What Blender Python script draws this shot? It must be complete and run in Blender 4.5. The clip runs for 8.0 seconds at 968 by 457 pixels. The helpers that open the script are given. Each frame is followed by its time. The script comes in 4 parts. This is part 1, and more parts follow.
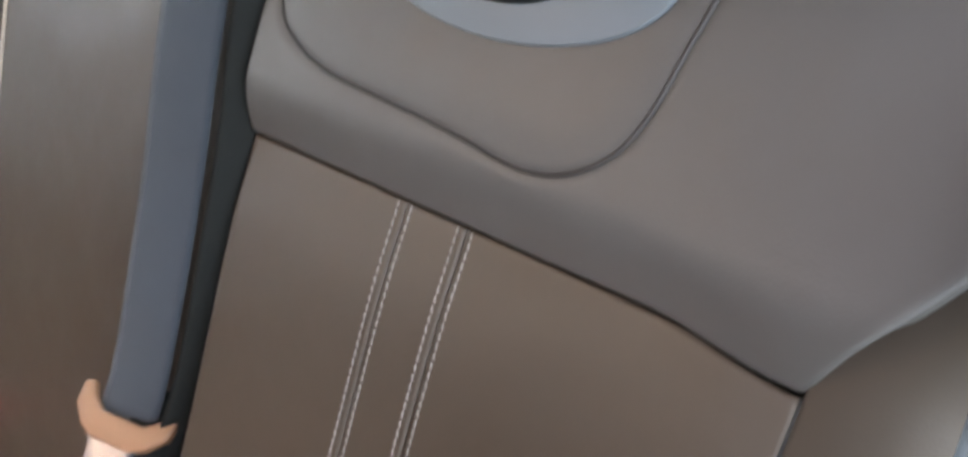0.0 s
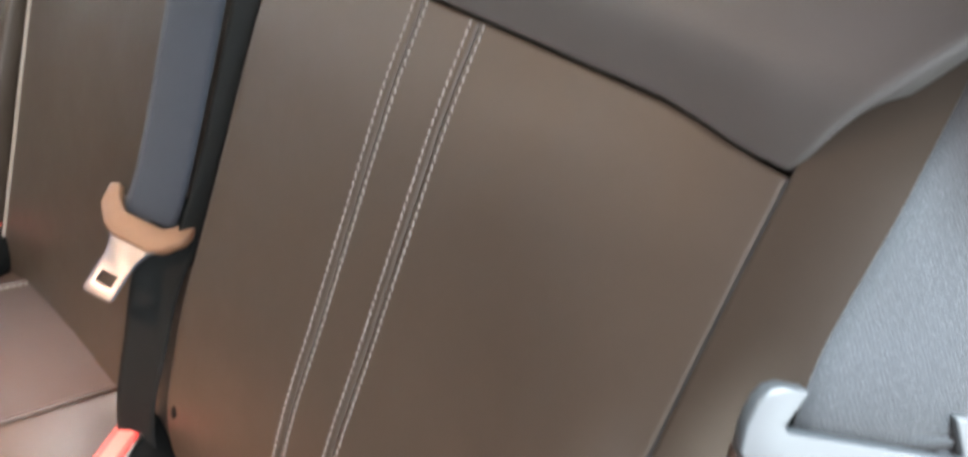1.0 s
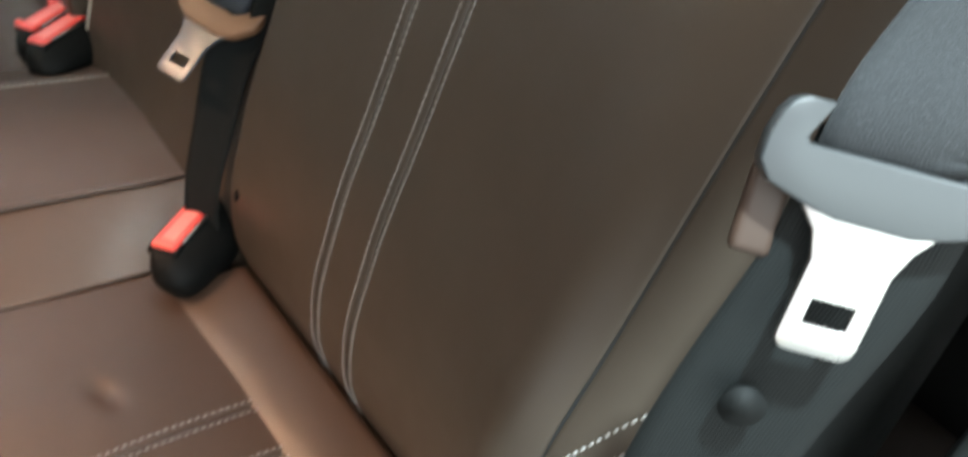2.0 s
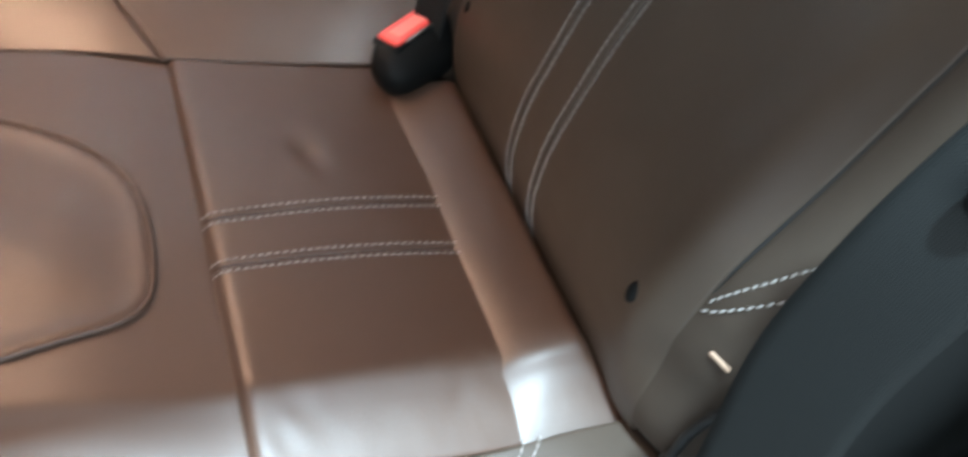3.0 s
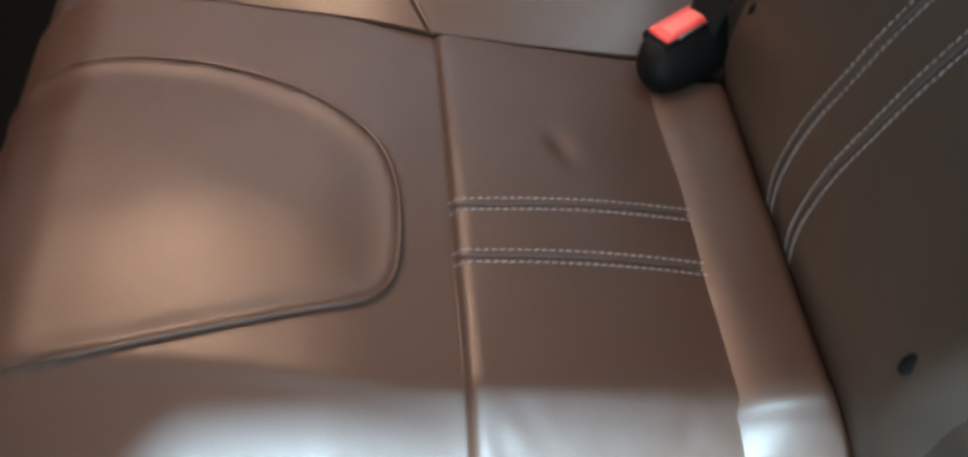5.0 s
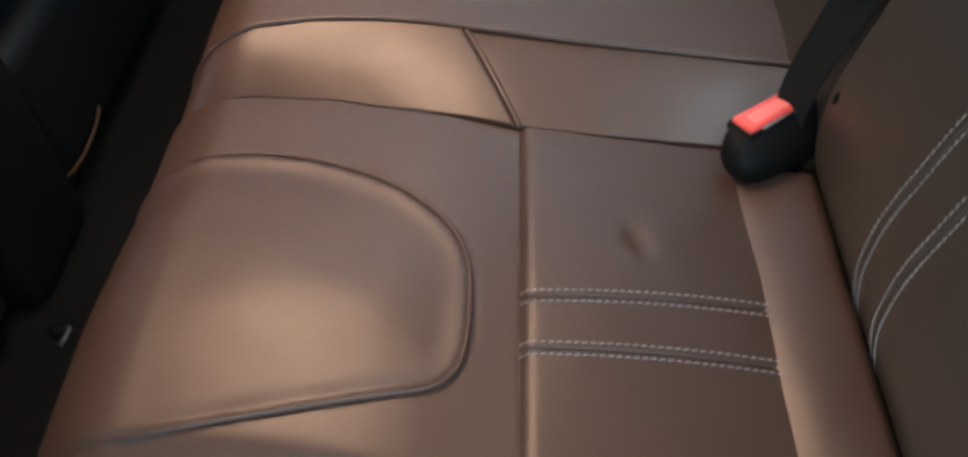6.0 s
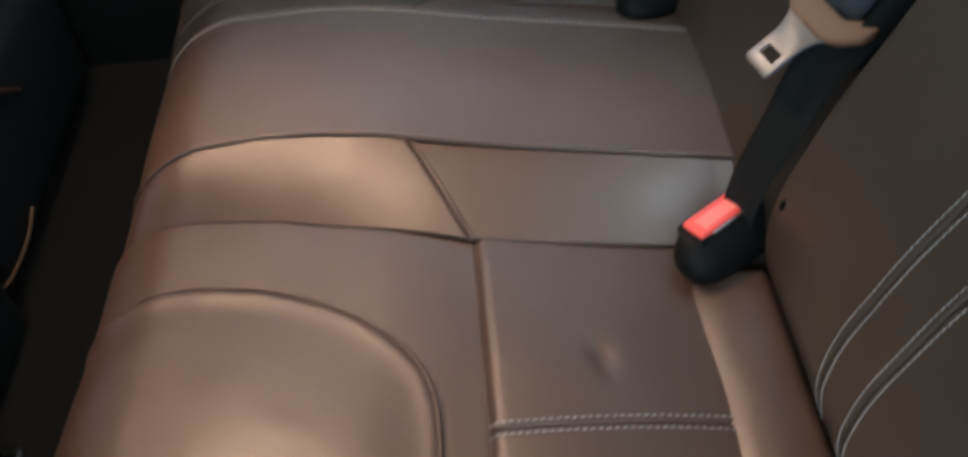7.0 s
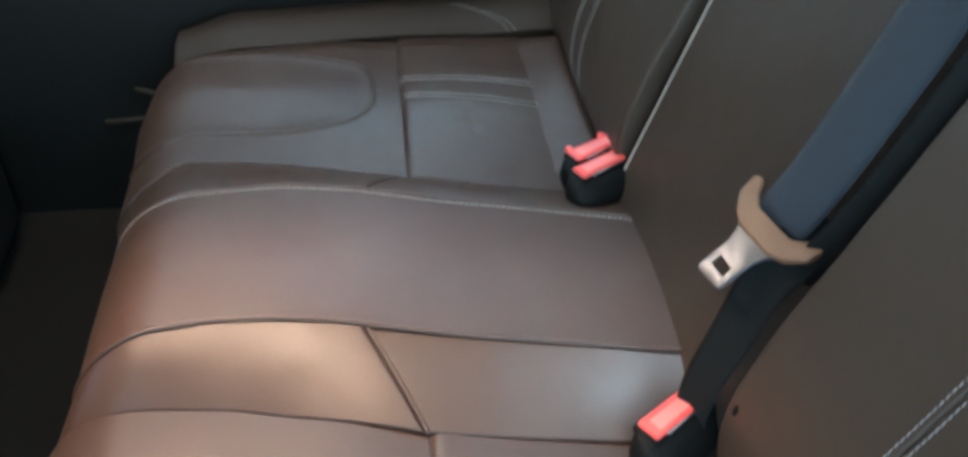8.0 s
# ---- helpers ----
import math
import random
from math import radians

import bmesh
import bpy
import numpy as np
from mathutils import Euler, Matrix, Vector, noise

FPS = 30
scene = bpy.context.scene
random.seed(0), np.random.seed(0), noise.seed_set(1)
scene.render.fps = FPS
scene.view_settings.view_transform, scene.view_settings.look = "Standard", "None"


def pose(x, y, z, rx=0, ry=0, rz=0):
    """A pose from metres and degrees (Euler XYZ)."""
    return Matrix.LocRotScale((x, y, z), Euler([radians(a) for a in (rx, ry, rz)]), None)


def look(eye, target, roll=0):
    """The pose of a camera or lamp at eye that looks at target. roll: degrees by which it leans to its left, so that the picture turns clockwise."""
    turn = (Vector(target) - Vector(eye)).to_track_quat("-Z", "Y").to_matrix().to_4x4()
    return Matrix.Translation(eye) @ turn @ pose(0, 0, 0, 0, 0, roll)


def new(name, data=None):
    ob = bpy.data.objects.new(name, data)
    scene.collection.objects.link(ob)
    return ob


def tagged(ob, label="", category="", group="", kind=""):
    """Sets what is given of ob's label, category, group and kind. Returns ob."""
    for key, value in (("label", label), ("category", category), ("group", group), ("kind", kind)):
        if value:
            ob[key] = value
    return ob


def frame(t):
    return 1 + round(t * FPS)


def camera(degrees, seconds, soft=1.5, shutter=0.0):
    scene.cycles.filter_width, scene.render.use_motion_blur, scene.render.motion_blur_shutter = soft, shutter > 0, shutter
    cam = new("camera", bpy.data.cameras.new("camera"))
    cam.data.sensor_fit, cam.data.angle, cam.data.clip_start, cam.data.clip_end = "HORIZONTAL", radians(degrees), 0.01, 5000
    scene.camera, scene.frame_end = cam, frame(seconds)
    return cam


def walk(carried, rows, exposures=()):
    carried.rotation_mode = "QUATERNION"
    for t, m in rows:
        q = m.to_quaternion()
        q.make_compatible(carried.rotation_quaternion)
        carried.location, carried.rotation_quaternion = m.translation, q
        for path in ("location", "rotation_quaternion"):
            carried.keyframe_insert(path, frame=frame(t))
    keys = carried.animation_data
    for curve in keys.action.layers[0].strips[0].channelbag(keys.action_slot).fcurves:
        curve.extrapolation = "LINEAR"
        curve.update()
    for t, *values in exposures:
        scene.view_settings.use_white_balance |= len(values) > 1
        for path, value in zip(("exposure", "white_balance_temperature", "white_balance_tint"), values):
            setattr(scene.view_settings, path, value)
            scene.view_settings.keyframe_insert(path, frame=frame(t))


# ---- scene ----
PLAN = 1.1  # plan units to metres
cam = camera(56.8, 8.0, soft=3.0, shutter=0.5)
PATH = [
    (0, (0.664, -0.251, 0.932), (-0.476, 1.094, -0.012), 2.1),
    (0.5, (0.677, -0.268, 0.917), (-0.456, 1.024, -0.106), 3.5),
    (1, (0.704, -0.263, 0.881), (-0.439, 0.961, -0.212), 5.1),
    (1.5, (0.723, -0.265, 0.867), (-0.407, 0.861, -0.338), 5.6),
    (2, (0.74, -0.276, 0.845), (-0.376, 0.739, -0.467), 7.4),
    (2.2, (0.747, -0.277, 0.835), (-0.394, 0.662, -0.512), 8.1),
    (3.3, (0.781, -0.348, 0.794), (-0.39, 0.3, -0.692), 15.4),
    (3.5, (0.78, -0.354, 0.793), (-0.382, 0.265, -0.712), 15.1),
    (4, (0.77, -0.36, 0.795), (-0.37, 0.141, -0.77), 12.6),
    (4.5, (0.752, -0.365, 0.794), (-0.419, 0.009, -0.784), 11.8),
    (5, (0.732, -0.343, 0.8), (-0.472, -0.098, -0.778), 7.9),
    (5.2, (0.734, -0.326, 0.806), (-0.505, -0.198, -0.758), 3.9),
    (6.3, (0.728, -0.28, 0.837), (-0.585, -0.449, -0.663), -6.4),
    (6.5, (0.696, -0.283, 0.871), (-0.561, -0.426, -0.678), -7.9),
    (7, (0.667, -0.289, 0.874), (-0.679, -0.278, -0.605), -4.6),
    (7.5, (0.644, -0.309, 0.895), (-0.8, -0.157, -0.48), -0.4),
    (8, (0.636, -0.315, 0.919), (-0.889, -0.108, -0.359), 1.7),
]
walk(cam, [(t, look(Vector(eye) * PLAN, Vector(target) * PLAN, roll)) for t, eye, target, roll in PATH],
     exposures=[(0.0, 3.5, 7150, 18), (1.0, 3.52, 7550, 19), (1.5, 3.32, 7700, 18), (2.2, 2.35, 7500, 8), (3.3, 2.25, 6600, 10), (4.5, 2.08, 6500, 8), (5.2, 1.98, 6400, 7), (6.3, 2.0, 6250, 6), (7.0, 2.07, 6200, 3), (7.5, 2.2, 5950, 1), (8.0, 2.75, 5750, 0)])

# ---------------------------------------------------------------- light
SUN_AZ, SUN_EL = radians(-35), radians(77)
world = bpy.data.worlds.new("sky")
scene.world = world
world.use_nodes = True
wn = world.node_tree.nodes
sky = wn.new("ShaderNodeTexSky")
sky.sky_type = "NISHITA"
sky.sun_disc = False
sky.sun_elevation = SUN_EL
sky.sun_rotation = radians(90) - SUN_AZ
wn["Background"].inputs["Strength"].default_value = 0.118
sky.dust_density = 1.5
haze = wn.new("ShaderNodeHueSaturation")
haze.inputs["Saturation"].default_value = 0.5
world.node_tree.links.new(sky.outputs[0], haze.inputs["Color"])
world.node_tree.links.new(haze.outputs[0], wn["Background"].inputs["Color"])

sun = new("sun", bpy.data.lights.new("sun", "SUN"))
sun.data.energy = 3.8
sun.data.angle = radians(3.5)
sun.data.color = (0.57, 0.82, 1.0)
to_sun = Vector((math.cos(SUN_AZ) * math.cos(SUN_EL), math.sin(SUN_AZ) * math.cos(SUN_EL), math.sin(SUN_EL)))
sun.matrix_world = look(to_sun * 5, (0, 0, 0))

dome = new("dome_glow", bpy.data.lights.new("dome_glow", "SPOT"))
dome.data.spot_size, dome.data.spot_blend, dome.data.shadow_soft_size = radians(50), 0.4, 0.10
dome.data.energy = 11.0
dome.data.color = (1.0, 0.575, 0.385)
dome.matrix_world = look(Vector((0.0, -0.64, 1.132)) * PLAN, Vector((0.27, -0.37, 0.35)) * PLAN)

# added area lamp outside the open rear door, boosting the sky light there
door_sky_fill = new("door_sky_fill", bpy.data.lights.new("door_sky_fill", "AREA"))
door_sky_fill.data.shape, door_sky_fill.data.size, door_sky_fill.data.size_y = "RECTANGLE", 0.90, 0.80
door_sky_fill.data.energy = 2.15
door_sky_fill.data.color = (0.62, 0.88, 1.0)
door_sky_fill.matrix_world = look(Vector((1.65, -0.26, 0.98)) * PLAN, Vector((0.20, -0.16, 0.40)) * PLAN)

# added narrow lamp under the ceiling's rear end, in place of rear window light
rear_fill = new("rear_patch_fill", bpy.data.lights.new("rear_patch_fill", "AREA"))
rear_fill.data.shape, rear_fill.data.size, rear_fill.data.size_y = "RECTANGLE", 0.22, 0.12
rear_fill.data.energy = 0.032
rear_fill.data.spread = radians(38)
rear_fill.data.color = (0.80, 0.92, 1.0)
rear_fill.matrix_world = look(Vector((0.09, 0.09, 1.13)) * PLAN, Vector((0.15, -0.21, 0.37)) * PLAN)

# ---------------------------------------------------------------- materials
def material(name, color, rough=0.5, metal=0.0, vary=0.12, scale=30.0, grain=0.0, grain_scale=700.0, bump=0.0,
             bump_scale=60.0, spec=0.5, sheen=0.0, coat=0.0, emit=0.0, each=0.0, rough_vary=0.12):
    m = bpy.data.materials.new(name)
    m.use_nodes = True
    n, l = m.node_tree.nodes, m.node_tree.links
    b = n["Principled BSDF"]
    b.inputs["Metallic"].default_value = metal
    b.inputs["Specular IOR Level"].default_value = spec
    b.inputs["Sheen Weight"].default_value = sheen
    b.inputs["Coat Weight"].default_value = coat
    tc = n.new("ShaderNodeTexCoord")
    big = n.new("ShaderNodeTexNoise")
    big.inputs["Scale"].default_value = scale * 0.25
    big.inputs["Detail"].default_value = 3
    small = n.new("ShaderNodeTexNoise")
    small.inputs["Scale"].default_value = scale * 4
    small.inputs["Detail"].default_value = 5
    for t in (big, small):
        l.new(tc.outputs["Object"], t.inputs["Vector"])
    mix = n.new("ShaderNodeMath")
    mix.operation = "MULTIPLY_ADD"
    mix.inputs[1].default_value = 0.4
    l.new(small.outputs["Fac"], mix.inputs[0])
    l.new(big.outputs["Fac"], mix.inputs[2])
    ramp = n.new("ShaderNodeValToRGB")
    ramp.color_ramp.elements[0].position, ramp.color_ramp.elements[1].position = 0.45, 0.95
    ramp.color_ramp.elements[0].color = (*[c * (1 - vary) for c in color], 1)
    ramp.color_ramp.elements[1].color = (*[min(1, c * (1 + vary)) for c in color], 1)
    l.new(mix.outputs[0], ramp.inputs["Fac"])
    l.new(ramp.outputs["Color"], b.inputs["Base Color"])
    rr = n.new("ShaderNodeMapRange")
    rr.inputs["From Min"].default_value, rr.inputs["From Max"].default_value = 0.4, 1.0
    rr.inputs["To Min"].default_value, rr.inputs["To Max"].default_value = rough - rough_vary / 2, rough + rough_vary / 2
    l.new(mix.outputs[0], rr.inputs["Value"])
    l.new(rr.outputs[0], b.inputs["Roughness"])
    normal = None
    if bump:
        nb = n.new("ShaderNodeTexNoise")
        nb.inputs["Scale"].default_value = bump_scale
        nb.inputs["Detail"].default_value = 2
        l.new(tc.outputs["Object"], nb.inputs["Vector"])
        bn = n.new("ShaderNodeBump")
        bn.inputs["Strength"].default_value = bump
        bn.inputs["Distance"].default_value = 0.003
        l.new(nb.outputs["Fac"], bn.inputs["Height"])
        normal = bn
    if grain:
        v = n.new("ShaderNodeTexVoronoi")
        v.feature = "SMOOTH_F1"
        v.inputs["Scale"].default_value = grain_scale
        l.new(tc.outputs["Object"], v.inputs["Vector"])
        bg = n.new("ShaderNodeBump")
        bg.inputs["Strength"].default_value = grain
        bg.inputs["Distance"].default_value = 0.0006
        l.new(v.outputs["Distance"], bg.inputs["Height"])
        if normal:
            l.new(normal.outputs[0], bg.inputs["Normal"])
        normal = bg
    if normal:
        l.new(normal.outputs[0], b.inputs["Normal"])
    if emit:
        b.inputs["Emission Color"].default_value = (*color, 1)
        b.inputs["Emission Strength"].default_value = emit
    return m


def webbing(name, color, light, sheen=0.15, vary=0.08, worn=0.0):
    """Woven belt: fine ribs along the length and a faint twill across."""
    m = material(name, color, rough=0.7, vary=vary, scale=80, sheen=sheen, spec=0.2)
    n, l = m.node_tree.nodes, m.node_tree.links
    b = n["Principled BSDF"]
    uv = n.new("ShaderNodeUVMap")
    w = n.new("ShaderNodeTexWave")
    w.wave_type, w.bands_direction = "BANDS", "X"
    w.inputs["Scale"].default_value = 260
    w.inputs["Distortion"].default_value = 1.2
    w.inputs["Detail"].default_value = 2
    w.inputs["Detail Scale"].default_value = 6
    l.new(uv.outputs[0], w.inputs["Vector"])
    w2 = n.new("ShaderNodeTexWave")
    w2.wave_type, w2.bands_direction = "BANDS", "DIAGONAL"
    w2.inputs["Scale"].default_value = 400
    l.new(uv.outputs[0], w2.inputs["Vector"])
    add = n.new("ShaderNodeMath")
    l.new(w.outputs["Fac"], add.inputs[0])
    l.new(w2.outputs["Fac"], add.inputs[1])
    bp = n.new("ShaderNodeBump")
    bp.inputs["Strength"].default_value = light
    bp.inputs["Distance"].default_value = 0.0006
    l.new(add.outputs[0], bp.inputs["Height"])
    l.new(bp.outputs[0], b.inputs["Normal"])
    if worn:
        # pale nubs of raised yarn
        nub = n.new("ShaderNodeTexNoise")
        nub.inputs["Scale"].default_value = 1500
        nub.inputs["Detail"].default_value = 3
        l.new(n["Texture Coordinate"].outputs["Object"], nub.inputs["Vector"])
        pick = n.new("ShaderNodeMapRange")
        pick.inputs["From Min"].default_value, pick.inputs["From Max"].default_value = 0.52, 0.70
        pick.inputs["To Max"].default_value = worn
        l.new(nub.outputs["Fac"], pick.inputs["Value"])
        blend = n.new("ShaderNodeMix")
        blend.data_type = "RGBA"
        l.new(pick.outputs[0], blend.inputs["Factor"])
        l.new(b.inputs["Base Color"].links[0].from_socket, blend.inputs["A"])
        blend.inputs["B"].default_value = (0.09, 0.096, 0.10, 1)
        l.new(blend.outputs["Result"], b.inputs["Base Color"])
        knobs = n.new("ShaderNodeBump")
        knobs.inputs["Strength"].default_value = 0.45
        knobs.inputs["Distance"].default_value = 0.0008
        l.new(nub.outputs["Fac"], knobs.inputs["Height"])
        l.new(bp.outputs[0], knobs.inputs["Normal"])
        l.new(knobs.outputs[0], b.inputs["Normal"])
    return m


BROWN = (0.0545, 0.0298, 0.0192)
leather = material("brown_leather", BROWN, rough=0.445, spec=0.60, vary=0.10, scale=26, grain=0.12, grain_scale=750, bump=0.10, bump_scale=50)
# cushion leather again, tinted olive for the cool daylight on the backrest
leather_back = material("brown_leather_cool_lit", (0.0450, 0.0316, 0.0217), rough=0.48, spec=0.55, vary=0.10, scale=26, grain=0.12, grain_scale=750, bump=0.10, bump_scale=50)
leather_upper = material("taupe_leather", (0.052, 0.048, 0.046), rough=0.52, spec=0.6, vary=0.08, scale=26, grain=0.12, grain_scale=750, bump=0.10, bump_scale=50)
# cushion leather again, greyed for the sky light on bolsters and skirt
leather_side = material("brown_leather_sky_lit", (0.041, 0.030, 0.022), rough=0.58, spec=0.28, vary=0.10, scale=26, grain=0.12, grain_scale=750, bump=0.10, bump_scale=50)
thread = material("pale_thread", (0.27, 0.25, 0.235), rough=0.8, vary=0.15, scale=300)
pipe_thread = material("cream_piping", (0.30, 0.26, 0.22), rough=0.6, vary=0.1, scale=200)
# belt cloth in copies: bluish for sky light, near-black for the shaded runs
belt_sky_lit = webbing("sky_lit_webbing", (0.026, 0.034, 0.045), 0.5)
belt_shaded = webbing("shaded_webbing", (0.004, 0.0055, 0.0055), 0.4, 0.0)
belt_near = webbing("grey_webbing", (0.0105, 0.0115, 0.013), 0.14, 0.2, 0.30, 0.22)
black_plastic = material("black_plastic", (0.0035, 0.0042, 0.0042), rough=0.6, spec=0.14, vary=0.1, grain=0.25, grain_scale=1200)
# one trim plastic in two copies, lighter on the daylit near panel, darker elsewhere
trim_lit = material("lit_trim", (0.026, 0.032, 0.032), rough=0.6, vary=0.12, grain=0.4, grain_scale=900)
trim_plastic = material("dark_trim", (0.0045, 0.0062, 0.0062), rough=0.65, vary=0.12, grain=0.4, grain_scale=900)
button_face_red = material("pale_red_plastic", (0.92, 0.20, 0.17), rough=0.45, vary=0.05)
red_plastic = material("red_plastic", (0.80, 0.085, 0.07), rough=0.42, vary=0.05)
dark_tan = material("dark_tan_plastic", (0.030, 0.014, 0.008), rough=0.6, vary=0.1)
peach_fabric = material("peach_fabric", (0.36, 0.235, 0.165), rough=0.85, vary=0.08, scale=300)
tan_plastic = material("tan_plastic", (0.17, 0.085, 0.045), rough=0.5, vary=0.08)
grey_plastic = material("grey_plastic", (0.030, 0.033, 0.035), rough=0.42, vary=0.06)
steel_dull = material("dull_steel", (0.12, 0.125, 0.14), rough=0.38, metal=1.0, vary=0.06, scale=120)
chrome = material("brushed_steel", (0.36, 0.35, 0.34), rough=0.30, metal=1.0, vary=0.06, scale=120)
carpet = material("dark_carpet", (0.011, 0.007, 0.004), rough=0.95, vary=0.35, scale=250, bump=0.9, bump_scale=900)
headliner = material("headliner", (0.05, 0.047, 0.044), rough=0.95, vary=0.06, scale=200, bump=0.3, bump_scale=700)
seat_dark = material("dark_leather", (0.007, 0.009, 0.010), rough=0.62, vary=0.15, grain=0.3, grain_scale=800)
door_brown = material("door_trim_brown", (0.13, 0.08, 0.055), rough=0.5, vary=0.1, grain=0.25, grain_scale=800)
asphalt = material("concrete", (0.22, 0.215, 0.205), rough=0.9, vary=0.3, scale=40, bump=0.8, bump_scale=300)
sill_olive = material("olive_plastic", (0.026, 0.022, 0.012), rough=0.6, vary=0.15)
groove_dark = material("dark_groove_shade", (0.022, 0.019, 0.018), rough=0.6, vary=0.1)
bezel_grey = material("bezel_grey", (0.09, 0.105, 0.12), rough=0.5, vary=0.05)
lamp_lens = material("lamp_lens", (1.0, 0.80, 0.6), rough=0.4, emit=15.0, vary=0.01)
glass = bpy.data.materials.new("clear_glass")
glass.use_nodes = True
gb = glass.node_tree.nodes["Principled BSDF"]
gb.inputs["Transmission Weight"].default_value = 1.0
gb.inputs["Roughness"].default_value = 0.02
gb.inputs["IOR"].default_value = 1.45
gb.inputs["Base Color"].default_value = (0.75, 0.8, 0.78, 1)


# ---------------------------------------------------------------- building helpers
def thing(name, label, category, group="", at=(0, 0, 0)):
    ob = new(name)
    ob.empty_display_size = 0.05
    ob.location = Vector(at) * PLAN
    bpy.context.view_layer.update()
    return tagged(ob, label, category, group)


def adopt(ob, parent):
    if parent is not None:
        ob.parent = parent
        base = Vector((0, 0, 0))
        p = parent
        while p is not None:
            base += p.location
            p = p.parent
        ob.matrix_parent_inverse = Matrix.Translation(-base)


def part(name, bm, mat, parent, label="", smooth=True):
    """Links a bmesh, drawn in plan units, as one mesh object under a thing or part."""
    bmesh.ops.scale(bm, vec=(PLAN,) * 3, verts=bm.verts)
    bmesh.ops.recalc_face_normals(bm, faces=bm.faces)
    me = bpy.data.meshes.new(name)
    bm.to_mesh(me)
    bm.free()
    for p in me.polygons:
        p.use_smooth = smooth
    me.materials.append(mat)
    ob = new(name, me)
    adopt(ob, parent)
    if label:
        tagged(ob, label)
    return ob


def mesh_part(name, verts, faces, mat, parent, label="", uv=None):
    me = bpy.data.meshes.new(name)
    me.from_pydata([tuple(Vector(v) * PLAN) for v in verts], [], faces)
    me.validate()
    me.update()
    if uv is not None:
        layer = me.uv_layers.new(name="UVMap")
        for loop in me.loops:
            layer.data[loop.index].uv = uv[loop.vertex_index]
    for p in me.polygons:
        p.use_smooth = True
    me.materials.append(mat)
    ob = new(name, me)
    adopt(ob, parent)
    if label:
        tagged(ob, label)
    return ob


def rbox(size, bevel, segments=3, m=None, bm=None):
    """A box with rounded edges, centred, put through the pose m; added to bm if given."""
    b = bmesh.new()
    bmesh.ops.create_cube(b, size=1.0)
    bmesh.ops.scale(b, vec=size, verts=b.verts)
    if bevel:
        bmesh.ops.bevel(b, geom=b.edges[:], offset=bevel, segments=segments, profile=0.6, affect="EDGES", clamp_overlap=True)
    if m is not None:
        bmesh.ops.transform(b, matrix=m, verts=b.verts)
    if bm is None:
        return b
    tmp = bpy.data.meshes.new("tmp")
    b.to_mesh(tmp)
    b.free()
    bm.from_mesh(tmp)
    bpy.data.meshes.remove(tmp)
    return bm


def spline(pts, n):
    """Catmull-Rom curve through points, n samples a span."""
    p = [np.array(q, float) for q in pts]
    p = [2 * p[0] - p[1]] + p + [2 * p[-1] - p[-2]]
    out = []
    for i in range(1, len(p) - 2):
        a, b, c, d = p[i - 1:i + 3]
        for k in range(n):
            t = k / n
            out.append(0.5 * (2 * b + (c - a) * t + (2 * a - 5 * b + 4 * c - d) * t * t + (3 * b - a - 3 * c + d) * t ** 3))
    out.append(p[-2])
    return np.array(out)


def tube(pts, radius, sides=8, bm=None, squash=None):
    """A round bead along points."""
    bm = bm or bmesh.new()
    pts = [Vector(p) for p in pts]
    rings = []
    up = Vector((0.13, 0.2, 1)).normalized()
    for i, p in enumerate(pts):
        d = (pts[min(i + 1, len(pts) - 1)] - pts[max(i - 1, 0)]).normalized()
        s = d.cross(up)
        s = s.normalized() if s.length > 1e-4 else Vector((1, 0, 0))
        w = s.cross(d)
        r = radius(i / (len(pts) - 1)) if callable(radius) else radius
        rings.append([bm.verts.new(p + s * (r * math.cos(2 * math.pi * k / sides)) + w * (r * math.sin(2 * math.pi * k / sides)))
                      for k in range(sides)])
    for a, b in zip(rings, rings[1:]):
        for k in range(sides):
            bm.faces.new((a[k], a[(k + 1) % sides], b[(k + 1) % sides], b[k]))
    bm.faces.new(rings[0])
    bm.faces.new(rings[-1])
    return bm


